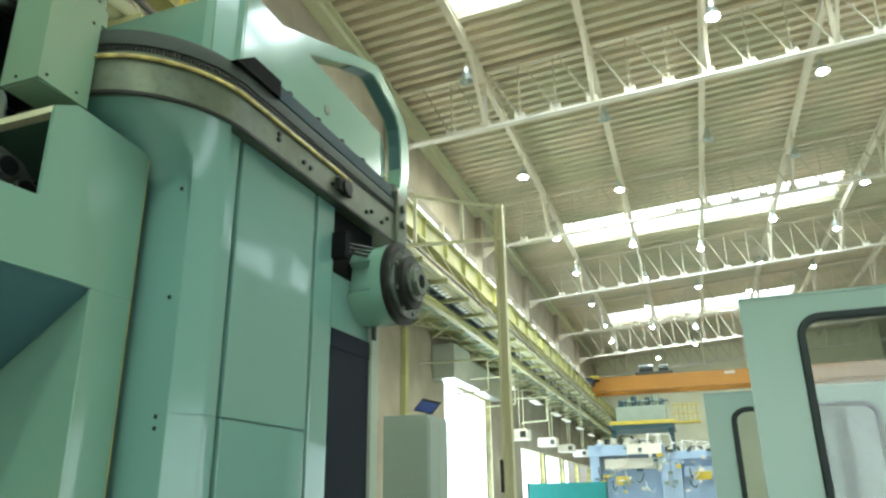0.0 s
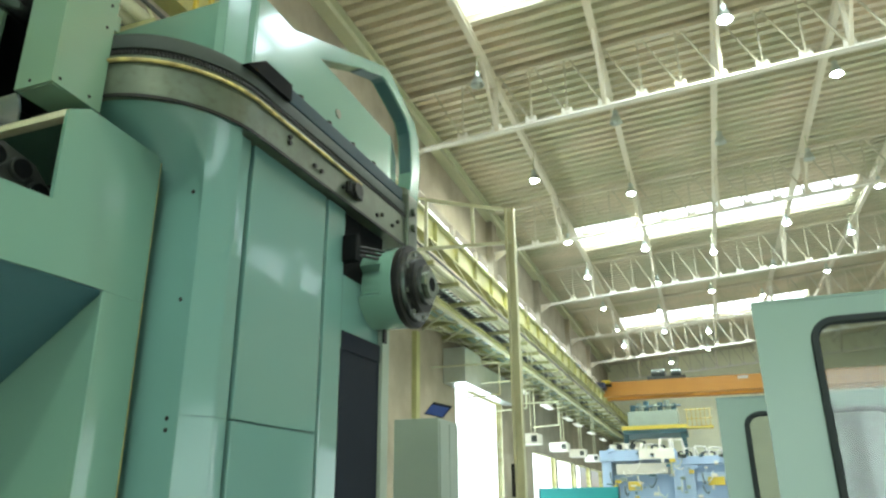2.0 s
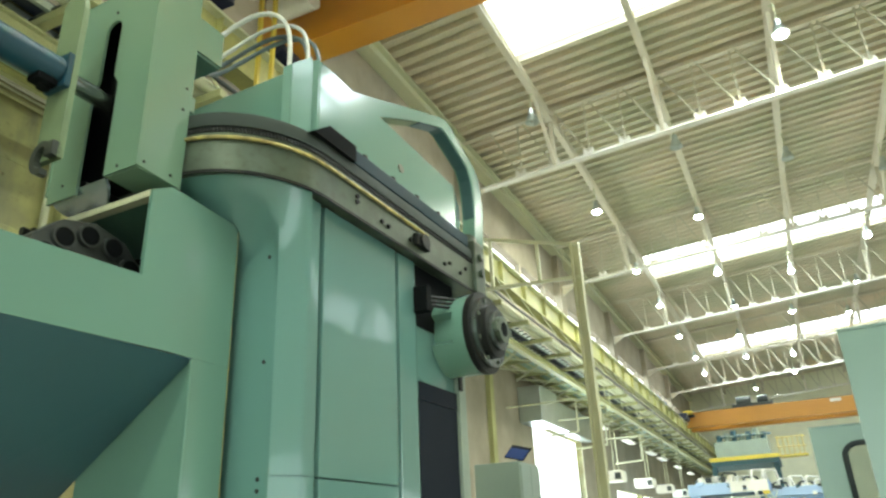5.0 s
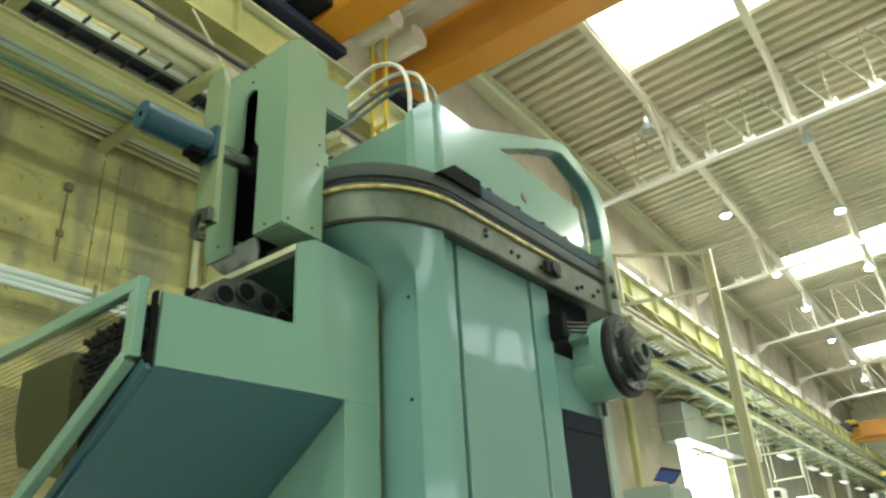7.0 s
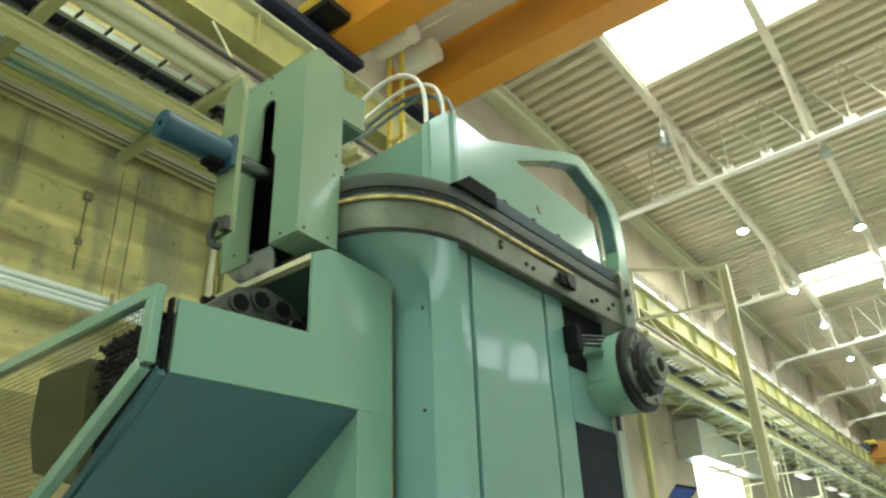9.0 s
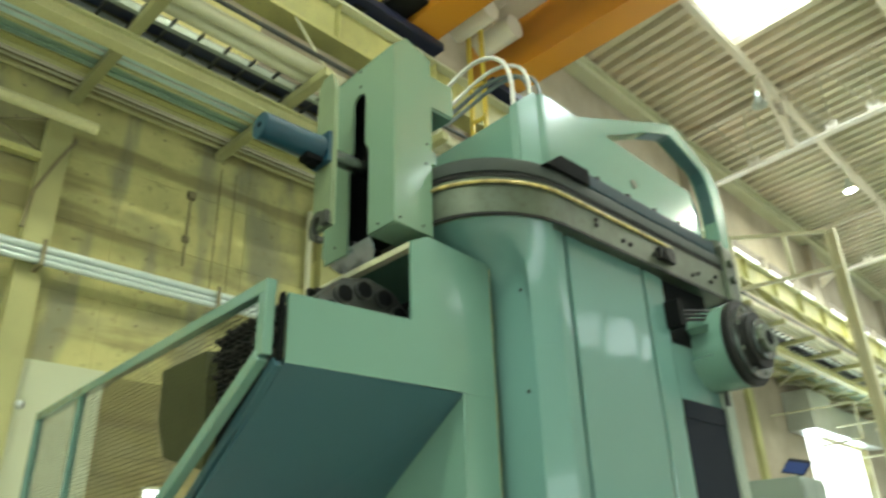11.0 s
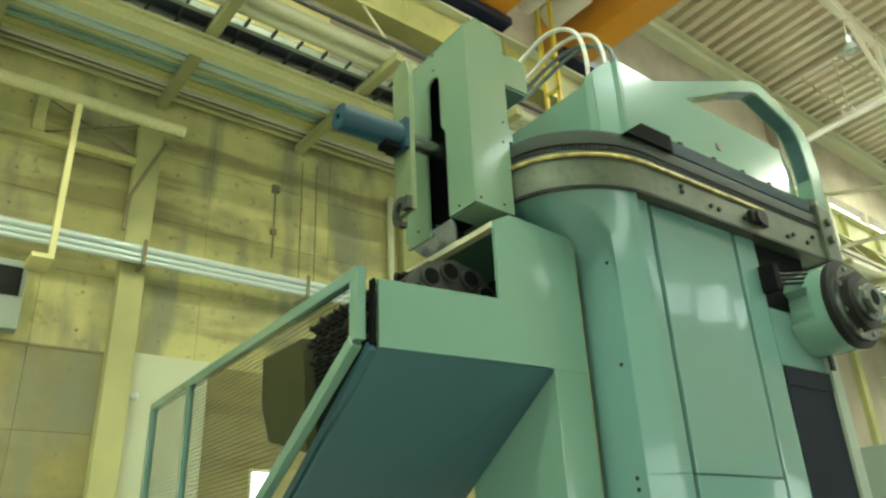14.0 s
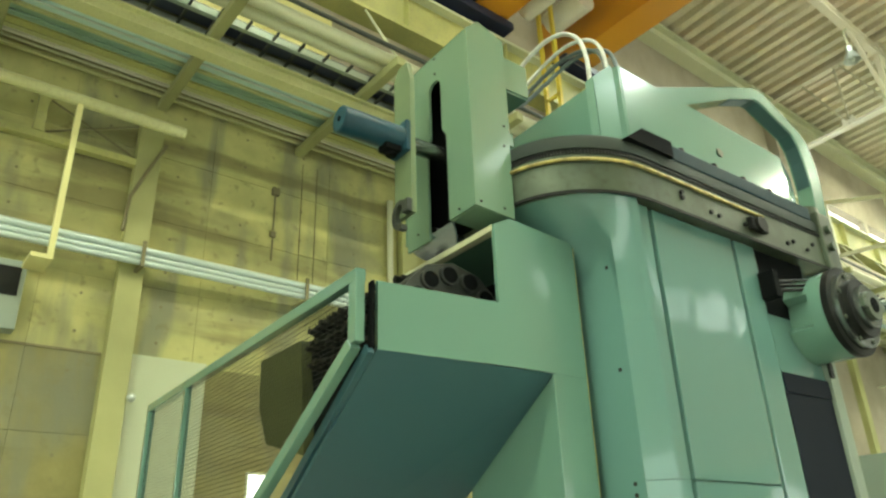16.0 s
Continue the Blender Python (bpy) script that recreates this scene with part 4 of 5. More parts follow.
# white hoses over the cover
for dx, dy, rr, kz, cover in ((0.0, 0.0, 0.015, 0.93, HOSE), (0.10, 0.05, 0.0125, 0.77, HOSE), (0.06, 0.09, 0.014, 0.70, GREYHOSE), (0.12, 0.12, 0.014, 0.66, GREYHOSE)):
    pts = [(-2.372 + dx, 2.7 + dy, 4.46), (-2.375 + dx, 2.7 + dy, 4.68), (-2.42 + dx, 2.71 + dy, 4.85), (-2.50 + dx, 2.72 + dy, 4.97), (-2.62 + dx, 2.73 + dy, 5.06), (-2.75 + dx, 2.72 + dy, 5.08), (-2.9 + dx, 2.7 + dy, 5.03), (-3.0 + dx, 2.66 + dy, 4.93), (-3.1 + dx, 2.55 + dy, 4.72), (-3.12 + dx, 2.4 + dy, 4.6)]
    pts = [(x, y, 4.46 + (z - 4.46) * kz) for x, y, z in pts]
    bm = bmesh.new()
    sweep(bm, smooth_line(pts), ring_section(rr, 10), up=(0, 1, 0))
    part("hose", bm, cover, machine, "white ribbed cable hose" if cover is HOSE else "grey cable hose", smooth=True)

# true size of the rail assembly and all it carries
GROW = Matrix.Translation((0, 0.05, 1.6)) @ Matrix.Scale(KS, 4) @ Matrix.Translation((0, -0.05, -1.6))
OVERHANG = Matrix.Translation((0.2, 0.118, 1.785)) @ Matrix.Scale(0.995, 4) @ Matrix.Translation((-0.2, -0.118, -1.785))
for ob in machine.children:
    if ob not in before_rail:
        ob.data.transform(OVERHANG @ GROW)

# cable duct: a folded sheet channel that arches over the cover
DUCT_EDGES = [((3.4, 4.80), (3.4, 4.62)), ((4.3, 5.205), (4.28, 5.085)), ((4.61, 5.337), (4.59, 5.215)), ((4.69, 5.357), (4.655, 5.22)), ((4.765, 5.345), (4.71, 5.20)), ((5.2, 5.13), (5.05, 5.064)), ((5.27, 5.05), (5.11, 4.97)), ((5.31, 4.93), (5.14, 4.833)), ((5.33, 4.70), (5.155, 4.60)), ((5.30, 4.45), (5.12, 4.33)), ((5.28, 4.30), (4.9, 4.2))]
bm = bmesh.new()
rings = [[bm.verts.new(p) for p in ((-2.42, *o), (-2.42, *i), (-2.56, *i), (-2.56, *o))] for o, i in DUCT_EDGES]
for p, q in zip(rings, rings[1:]):
    for k in range(4):
        bm.faces.new((p[k], p[(k + 1) % 4], q[(k + 1) % 4], q[k]))
bm.faces.new(rings[0][::-1])
bm.faces.new(rings[-1])
bmesh.ops.bevel(bm, geom=[e for e in bm.edges if len(e.link_faces) == 2 and e.link_faces[0].normal.dot(e.link_faces[1].normal) < 0.5], offset=0.006, segments=2, affect="EDGES")
part("cable_duct", bm, GREEN, machine)
bm = bmesh.new()
plates(bm, [(-2.43, *i) for o, i in DUCT_EDGES[1:9]] + [(-2.43, i[0] - 0.006, i[1] - 0.008) for o, i in reversed(DUCT_EDGES[1:9])], (-0.11, 0, 0))
part("duct_lining", bm, TEAL, machine, "dark teal underside of the cable duct")

# spindle
before_spindle = set(machine.children)
SY, SZ = 4.05, 3.06
bm = bmesh.new()
NA = 96
stations = [-2.5, -2.21, -2.2, -2.01, -2.0, -1.925, -1.915]
rings = []
for k, x in enumerate(stations):
    row = []
    for i in range(NA):
        a = 360 * i / NA
        r = 0.258 if k < len(stations) - 1 else 0.25
        if k in (2, 3) and (160 < a < 202):
            r = 0.205
        row.append(bm.verts.new((x, SY + r * math.cos(radians(a)), SZ + r * math.sin(radians(a)))))
    rings.append(row)
for p, q in zip(rings, rings[1:]):
    for i in range(NA):
        bm.faces.new((p[i], p[(i + 1) % NA], q[(i + 1) % NA], q[i]))
bm.faces.new(rings[-1])
part("spindle_housing", bm, GREEN, machine, smooth=True)
for nm, x0, x1, r, mt in (("flange_ring", -1.915, -1.875, 0.262, DARK), ("flange_ring", -1.875, -1.835, 0.225, SPINDLE), ("nose_ring", -1.835, -1.80, 0.17, DARK), ("nose_ring", -1.80, -1.765, 0.125, SPINDLE), ("nose", -1.765, -1.74, 0.085, STEEL)):
    bm = bmesh.new()
    rod(bm, (x0, SY, SZ), (x1, SY, SZ), r, 48)
    part(nm, bm, mt, machine, smooth=True)
bm = bmesh.new()
rod(bm, (-1.745, SY, SZ), (-1.737, SY, SZ), 0.045, 24)
part("spindle_bore", bm, RUBBERSHADE, machine, smooth=True)
for k in range(8):
    a = radians(22 + 45 * k)
    bm = bmesh.new()
    rod(bm, (-1.84, SY + 0.198 * math.cos(a), SZ + 0.198 * math.sin(a)), (-1.828, SY + 0.198 * math.cos(a), SZ + 0.198 * math.sin(a)), 0.014, 10)
    part("flange_bolt", bm, STEEL, machine)
for sgn in (1, -1):
    bm = bmesh.new()
    box(bm, -1.765, -1.74, SY + sgn * 0.1 - 0.02, SY + sgn * 0.1 + 0.02, SZ - 0.025, SZ + 0.025, 0.003)
    part("drive_key", bm, STEEL, machine)
SPINDLE_FIT = Matrix.Translation((-1.985, 4.33, 3.213)) @ Matrix.Diagonal((1.12, 1.02, 1.12, 1)) @ Matrix.Translation((1.9, -SY, -SZ))
for ob in machine.children:
    if ob not in before_spindle:
        ob.data.transform(SPINDLE_FIT)
# recess above the housing, shade given by a black block; its hose clamps
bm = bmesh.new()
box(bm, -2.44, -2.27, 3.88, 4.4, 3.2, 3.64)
part("recess_shade", bm, RUBBERSHADE, machine)
bm = bmesh.new()
box(bm, -2.27, -2.14, 3.83, 3.89, 3.27, 3.45, 0.006)
part("hose_clamp", bm, RUBBERSHADE, machine)
for k in range(3):
    bm = bmesh.new()
    rod(bm, (-2.2, 3.88, 3.33 + 0.03 * k), (-2.1, 4.2, 3.38 + 0.03 * k), 0.011, 8)
    part("oil_pipe", bm, DARK, machine)
bm = bmesh.new()
box(bm, -2.44, -2.275, 3.865, 4.43, 0.0, 3.2)
part("slide_bed", bm, PANEL, machine)
bm = bmesh.new()
box(bm, -2.27, -2.256, 3.875, 4.36, 0.1, 2.70, 0.002)
part("slide_cover", bm, BLACKPANEL, machine, "dark grey telescopic slideway cover")
bm = bmesh.new()
box(bm, -2.258, -2.250, 3.875, 4.36, 2.70, 2.82, 0.002)
part("slide_cover", bm, BLACKPANEL, machine)
bm = bmesh.new()
box(bm, -2.40, -2.235, 4.375, 4.47, 0.0, 3.0, 0.004)
part("slide_edge", bm, DUCT, machine)
bm = bmesh.new()
box(bm, -2.235, -2.215, 4.36, 4.4, 2.84, 2.98, 0.004)
part("hook", bm, DARK, machine)

# the machine stands slightly turned in the hall
machine.matrix_world = Matrix.LocRotScale((-0.166, -0.016, 0), Euler((0, 0, -0.0396)), (0.8347, 0.9865, 0.8962))

# electrical cabinet and screen behind the machine
cabinet = thing("electrical_cabinet", "pale green electrical cabinet behind the machine", "cabinet")
bm = bmesh.new()
box(bm, -3.42, -2.87, 8.2, 8.9, 0.0, 2.54, 0.01)
part("body", bm, CABINET, cabinet)
for a, b in ((8.23, 8.54), (8.56, 8.87)):
    bm = bmesh.new()
    box(bm, -2.87, -2.855, a, b, 0.1, 2.5, 0.004)
    d = part("door", bm, CABINET, cabinet)
    bm = bmesh.new()
    box(bm, -2.855, -2.83, b - 0.07, b - 0.04, 1.3, 1.45, 0.004)
    part("handle", bm, DARK, d)
screen = thing("tilted_screen", "dark blue screen on a tilted arm above the cabinet", "screen")
bm = bmesh.new()
plates(bm, [(-3.14, 8.45, 2.62), (-2.90, 8.45, 2.56), (-2.83, 8.55, 2.69), (-3.07, 8.55, 2.755)], (0.005, 0.03, 0.02))
part("casing", bm, RUBBERSHADE, screen)
bm = bmesh.new()
plates(bm, [(-3.125, 8.45, 2.63), (-2.905, 8.45, 2.575), (-2.845, 8.535, 2.685), (-3.065, 8.535, 2.74)], (-0.001, -0.004, -0.002))
part("glass", bm, SCREENBLUE, screen)
bm = bmesh.new()
box(bm, -3.0, -2.96, 8.52, 8.56, 2.5, 2.65)
part("arm", bm, DARK, screen)

# ---- tool magazine ----
magazine = thing("tool_magazine", "green sheet-metal tool magazine enclosure", "magazine")
bm = bmesh.new()
# upper side sheet with its raised corner
plates(bm, [(-2.6, 2.32, 2.66), (-2.6, 2.32, 3.479), (-2.6, 2.645, 3.45), (-2.6, 2.645, 2.66)], (-0.03, 0, 0))
part("side_sheet", bm, GREEN, magazine)
bm = bmesh.new()
box(bm, -3.4, -2.6, 2.42, 2.645, -0.054, 2.66, 0.003)
part("post", bm, GREEN, magazine)
bm = bmesh.new()
box(bm, -2.61, -2.592, 2.405, 2.422, 0.3, 2.655, 0.003)
part("post_edge", bm, GREEN, magazine)
# thin brass-coloured line for the light caught on the sheet's edge
bm = bmesh.new()
box(bm, -2.604, -2.5985, 2.6455, 2.648, 0.3, 3.44)
part("lit_edge", bm, BRASS, magazine)
# back sheet blackened for the shade inside the magazine
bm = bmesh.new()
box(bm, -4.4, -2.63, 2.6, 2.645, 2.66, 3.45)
part("back_sheet", bm, RUBBERSHADE, magazine)
bm = bmesh.new()
box(bm, -4.4, -2.63, 2.1, 2.15, 3.405, 3.44, 0.003)
part("top_rim", bm, CREAM, magazine)
bm = bmesh.new()
box(bm, -4.4, -2.63, 2.15, 2.6, 3.41, 3.44)
part("top_sheet", bm, GREEN, magazine)
# hood with soft bend into the side sheet
bm = bmesh.new()
bend = [(-2.6, 2.32, 3.479), (-2.6012, 2.26, 3.485), (-2.605, 2.2, 3.49), (-2.614, 2.1, 3.435), (-2.614, 2.1, 2.99), (-2.684, 1.46, 2.99)]
front = [[bm.verts.new((x - d, y, z)) for x, y, z in bend] for d in (0.0, 0.023)]
foot = [[bm.verts.new((x - d, y, 2.66)) for x, y, z in (*bend[:4], bend[5])] for d in (0.0, 0.023)]
for k in (0, 1):
    for i in range(3):
        bm.faces.new((foot[k][i], foot[k][i + 1], front[k][i + 1], front[k][i]))
    bm.faces.new((foot[k][3], foot[k][4], front[k][5], front[k][4]))
for i in range(5):
    bm.faces.new((front[0][i], front[0][i + 1], front[1][i + 1], front[1][i]))
for i in range(4):
    bm.faces.new((foot[0][i + 1], foot[0][i], foot[1][i], foot[1][i + 1]))
bm.faces.new((foot[0][4], foot[1][4], front[1][5], front[0][5]))
bmesh.ops.remove_doubles(bm, verts=bm.verts[:], dist=0.0001)
part("hood_front", bm, GREEN, magazine, smooth=True)
# underside coloured darker than the green hood, its shade in the teal
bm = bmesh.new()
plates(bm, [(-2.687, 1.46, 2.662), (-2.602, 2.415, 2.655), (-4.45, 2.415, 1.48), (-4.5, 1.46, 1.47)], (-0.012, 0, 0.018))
part("slanted_underside", bm, TEALSHADE, magazine)
# inner wall coloured black, as deep shade behind the drum
bm = bmesh.new()
plates(bm, [(-2.63, 2.425, 2.66), (-4.45, 2.425, 1.5), (-4.45, 2.425, 3.0), (-2.63, 2.425, 3.0)], (0, 0.01, 0))
part("inner_wall", bm, RUBBERSHADE, magazine)

# tool drum with its pots behind the hood
drum = thing("tool_drum", "dark oily tool drum with round tool pots", "drum")
bm = bmesh.new()
rod(bm, (-2.98, 2.0, 2.94), (-2.87, 2.0, 2.94), 0.325, 12)
part("pot_disc", bm, DARKMETAL, drum)
for k in range(12):
    a = radians(30 * k + 8)
    bm = bmesh.new()
    yy, zz = 2.0 + 0.245 * math.cos(a), 2.94 + 0.245 * math.sin(a)
    sweep(bm, [(-2.875, yy, zz), (-2.845, yy, zz)], ring_section(0.055, 16))
    p = part("tool_pot", bm, DARKMETAL, drum, smooth=True)
    bm = bmesh.new()
    rod(bm, (-2.847, yy, zz), (-2.842, yy, zz), 0.045, 16)
    part("pot_bore", bm, RUBBERSHADE, p)
bm = bmesh.new()
rod(bm, (-2.98, 2.0, 2.94), (-3.55, 2.0, 2.94), 0.1, 12)
part("drum_shaft", bm, DARK, drum)
bm = bmesh.new()
plates(bm, [(-5.30, 1.95, 2.62), (-5.48, 1.95, 2.9), (-5.52, 1.95, 3.28), (-4.75, 1.95, 3.27), (-4.62, 1.95, 2.46)], (0, 0.35, 0))
part("drum_housing", bm, OLIVE, drum)
bm = bmesh.new()
plates(bm, [(-4.74, 2.02, 3.25), (-4.60, 2.02, 3.36), (-3.3, 2.02, 3.36), (-3.3, 2.02, 2.3), (-4.61, 2.02, 2.47)], (0, 0.25, 0))
part("chain_body", bm, RUBBERSHADE, drum)
shank = random.Random(7)
for k in range(39):
    bm = bmesh.new()
    x = -4.62 + 0.105 * (k // 3) + 0.035 * (k % 3)
    z, d, rr = 3.31 - 0.13 * (k % 3) + shank.uniform(-0.015, 0.015), shank.uniform(0.06, 0.13), shank.uniform(0.028, 0.04)
    rod(bm, (x, 2.02, z), (x, 2.02 - d * 0.5, z), rr, 12)
    rod(bm, (x, 2.02 - d * 0.5, z), (x, 2.02 - d, z), rr * 0.6, 10)
    part("tool_shank", bm, DARK, drum, smooth=True)
bm = bmesh.new()
box(bm, -4.6, -4.2, 2.0, 2.25, -0.054, 2.5)
part("drum_stand", bm, DARK, drum)

for ob in (magazine, drum):
    ob.matrix_world = Matrix.LocRotScale((-0.2274, 0.0913, 0.048), Euler((0, 0, -0.0341)), (0.810, 0.9496, 0.8882))

# mesh guard beside the magazine
fence = thing("mesh_guard", "green steel guard frame with wire mesh", "guard")
A, B = Vector((-2.70, 1.395, 0)), Vector((-5.80, 1.232, 0))


def fence_bar(name, p, q, w=0.045, h=0.045):
    bm = bmesh.new()
    bar(bm, p, q, w, h)
    bmesh.ops.bevel(bm, geom=bm.edges[:], offset=0.003, segments=1, affect="EDGES")
    return part(name, bm, GREEN, fence)


def on_fence(s, z):
    p = A + (B - A) * s
    return (p.x, p.y, z)


fence_bar("top_bar", on_fence(0.009, 2.995), on_fence(1.0, 2.995), 0.05, 0.06)
fence_bar("post", on_fence(0.995, 0), on_fence(0.995, 2.97), 0.05, 0.05)
fence_bar("post", on_fence(0.725, 0), on_fence(0.725, 2.97), 0.045, 0.045)
fence_bar("short_post", on_fence(0.02, 2.68), on_fence(0.02, 2.97), 0.07, 0.045)
fence_bar("slanted_bar", on_fence(0.025, 2.685), on_fence(0.60, 1.52), 0.05, 0.06)
# dark teal strip for the shade in the gap along the hood
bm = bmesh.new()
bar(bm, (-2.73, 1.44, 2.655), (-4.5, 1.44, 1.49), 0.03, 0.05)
part("slanted_edge", bm, TEALSHADE, fence)
fence_bar("low_bar", on_fence(0.58, 1.53), on_fence(1.0, 1.53))
# black strip as the shade in the gap beside the short post
bm = bmesh.new()
box(bm, -2.74, -2.70, 1.435, 1.445, 2.66, 2.965)
part("gap_shade", bm, RUBBERSHADE, fence)
bm = bmesh.new()
s = 0.03
while s < 0.99:
    zlow = max(1.53, 2.69 - (s - 0.03) * 2.053)
    bar(bm, on_fence(s, zlow), on_fence(s, 2.97), 0.0018, 0.0018)
    s += 0.0085
z = 1.56
while z < 2.96:
    s0 = max(0.03, 0.03 + (2.69 - z) / 2.053) if z < 2.69 else 0.03
    bar(bm, on_fence(s0, z), on_fence(0.99, z), 0.0018, 0.0018)
    z += 0.026
tagged(part("wire_mesh", bm, DARK, fence), kind="stuff")

fence.matrix_world = Matrix.LocRotScale((0.1855, -0.1004, 0), Euler((0, 0, -0.0993)), (0.99, 0.9469, 0.9089))

# ---- tool changer carriage ----
changer = thing("tool_changer_carriage", "pale green tool changer carriage on the rail", "tool changer")
side = [(1.93, 3.5), (1.93, 4.715), (2.02, 4.805), (2.212, 4.74), (2.212, 4.06), (2.235, 4.06), (2.235, 3.97), (2.205, 3.97), (2.2, 3.48)]
bm = bmesh.new()
plates(bm, [(-2.6, y, z) for y, z in side], (-0.015, 0, 0))
part("side_plate", bm, CARRIAGE, changer)
bm = bmesh.new()
plates(bm, [(-3.255, y, z) for y, z in side], (-0.015, 0, 0))
part("side_plate", bm, CARRIAGE, changer)
slot = [(-3.253, 3.45), (-3.253, 4.715), (-2.617, 4.715), (-2.617, 3.5), (-2.835, 3.5), (-2.835, 4.07), (-2.875, 4.13), (-2.875, 4.46)]
slot += [(x, z) for x, z in arc(-2.935, 4.46, 0.06, 0, 180, 10)][1:-1] + [(-2.995, 4.46), (-2.995, 4.13), (-3.03, 4.07), (-3.03, 3.45)]
bm = bmesh.new()
plates(bm, [(x, 1.933, z) for x, z in slot], (0, 0.015, 0))
part("front_plate", bm, CARRIAGE, changer)
bm = bmesh.new()
plates(bm, [(-3.27, 1.93, 4.715), (-3.27, 2.02, 4.805), (-2.6, 2.02, 4.805), (-2.6, 1.93, 4.715)], (0, 0.006, -0.006))
plates(bm, [(-3.27, 2.02, 4.805), (-3.27, 2.212, 4.74), (-2.6, 2.212, 4.74), (-2.6, 2.02, 4.805)], (0, -0.002, -0.008))
part("top_plate", bm, CARRIAGE, changer)
# black block gives the shade seen through the carriage's slot
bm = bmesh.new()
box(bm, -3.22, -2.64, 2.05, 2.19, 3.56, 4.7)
part("inner_frame", bm, RUBBERSHADE, changer)
bm = bmesh.new()
rod(bm, (-3.1, 2.0, 3.53), (-3.1, 2.2, 3.53), 0.05, 14)
part("guide_roller", bm, DARK, changer, smooth=True)
for xa, xb in ((-3.252, -3.035), (-2.832, -2.618)):
    bm = bmesh.new()
    plates(bm, [(xa, 1.95, 3.497), (xb, 1.95, 3.497), (xb, 2.19, 3.484), (xa, 2.19, 3.484)], (0, 0.0005, 0.01))
    part("bottom_plate", bm, CARRIAGE, changer)
bm = bmesh.new()
box(bm, -2.9, -2.62, 2.213, 2.41, 4.40, 4.64, 0.004)
b1 = part("rear_box", bm, CARRIAGE, changer)
bm = bmesh.new()
box(bm, -2.89, -2.63, 2.22, 2.4, 4.385, 4.40)
part("rear_box_base", bm, GREEN, b1)
bm = bmesh.new()
pts = [(-3.25, 1.94, 3.49)] + [(-3.04 + 0.21 * math.cos(radians(a)), 1.94 + 0.1 * math.sin(radians(a)), 3.49 - 0.13 * math.sin(radians(a))) for a in range(170, 5, -10)] + [(-2.83, 1.94, 3.49)]
plates(bm, pts, (0, 0.012, 0.009))
part("tool_shield", bm, SILVER, changer, "bright silver tool shield")
for x, y, z in ((-2.926, 1.922, 4.69), (-2.926, 1.922, 4.575), (-3.14, 1.922, 3.53), (-2.74, 1.922, 3.53)):
    bm = bmesh.new()
    rod(bm, (x, y + 0.006, z), (x, y + 0.016, z), 0.008, 10)
    part("screw", bm, DARK, changer)
for y, z in ((2.17, 4.09), (2.16, 3.95), (2.13, 3.53), (1.97, 3.53)):
    bm = bmesh.new()
    rod(bm, (-2.602, y, z), (-2.597, y, z), 0.008, 10)
    part("screw", bm, DARK, changer)
# swing arm with motor
bm = bmesh.new()
rod(bm, (-2.93, 2.04, 3.985), (-2.93, 1.735, 3.985), 0.048, 24)
part("arm_shaft", bm, SPINDLE, changer, smooth=True)
bm = bmesh.new()
plates(bm, [(-3.02, 1.70, 3.50), (-3.02, 1.70, 4.46), (-2.97, 1.70, 4.53), (-2.885, 1.70, 4.53), (-2.85, 1.70, 4.40), (-2.85, 1.70, 3.50)], (0, 0.03, 0))
arm = part("arm_plate", bm, ARMPLATE, changer)
bm = bmesh.new()
sweep(bm, [(-2.93 + 0.06 * math.cos(radians(a)), 1.69, 3.50 + 0.075 * math.sin(radians(a))) for a in range(60, 310, 25)], [(-0.016, -0.02), (0.016, -0.02), (0.016, 0.02), (-0.016, 0.02)], up=(0, 1, 0))
box(bm, -2.91, -2.85, 1.67, 1.72, 3.50, 3.58, 0.006)
part("gripper", bm, DARKMETAL, arm)
bm = bmesh.new()
box(bm, -3.01, -2.85, 1.67, 1.70, 3.89, 4.09, 0.006)
m1 = part("motor_flange", bm, MOTOR, changer)
bm = bmesh.new()
rod(bm, (-2.93, 1.67, 3.99), (-2.93, 1.30, 3.99), 0.08, 32)
bmesh.ops.bevel(bm, geom=[e for e in bm.edges if e.is_boundary or len(e.link_faces) == 2 and abs(e.link_faces[0].normal.dot(e.link_faces[1].normal)) < 0.3], offset=0.006, segments=2, affect="EDGES")
part("motor", bm, MOTOR, changer, "blue-green electric motor", smooth=True)
bm = bmesh.new()
rod(bm, (-2.93, 1.301, 3.99), (-2.93, 1.296, 3.99), 0.016, 14)
part("motor_cap_hole", bm, RUBBERSHADE, m1)
bm = bmesh.new()
box(bm, -2.97, -2.88, 1.56, 1.66, 3.88, 3.92, 0.01)
rod(bm, (-2.93, 1.62, 3.9), (-2.93, 1.62, 3.86), 0.03, 12)
part("connector", bm, RUBBERSHADE, m1)

for ob in changer.children_recursive:
    ob.data.transform(GROW)

changer.matrix_world = Matrix.LocRotScale((-0.0456, 0.2023, 0.178), Euler((0, 0, -0.0355)), (0.8537, 0.8871, 0.8402))

# ---- guard panels of the neighbouring machine ----


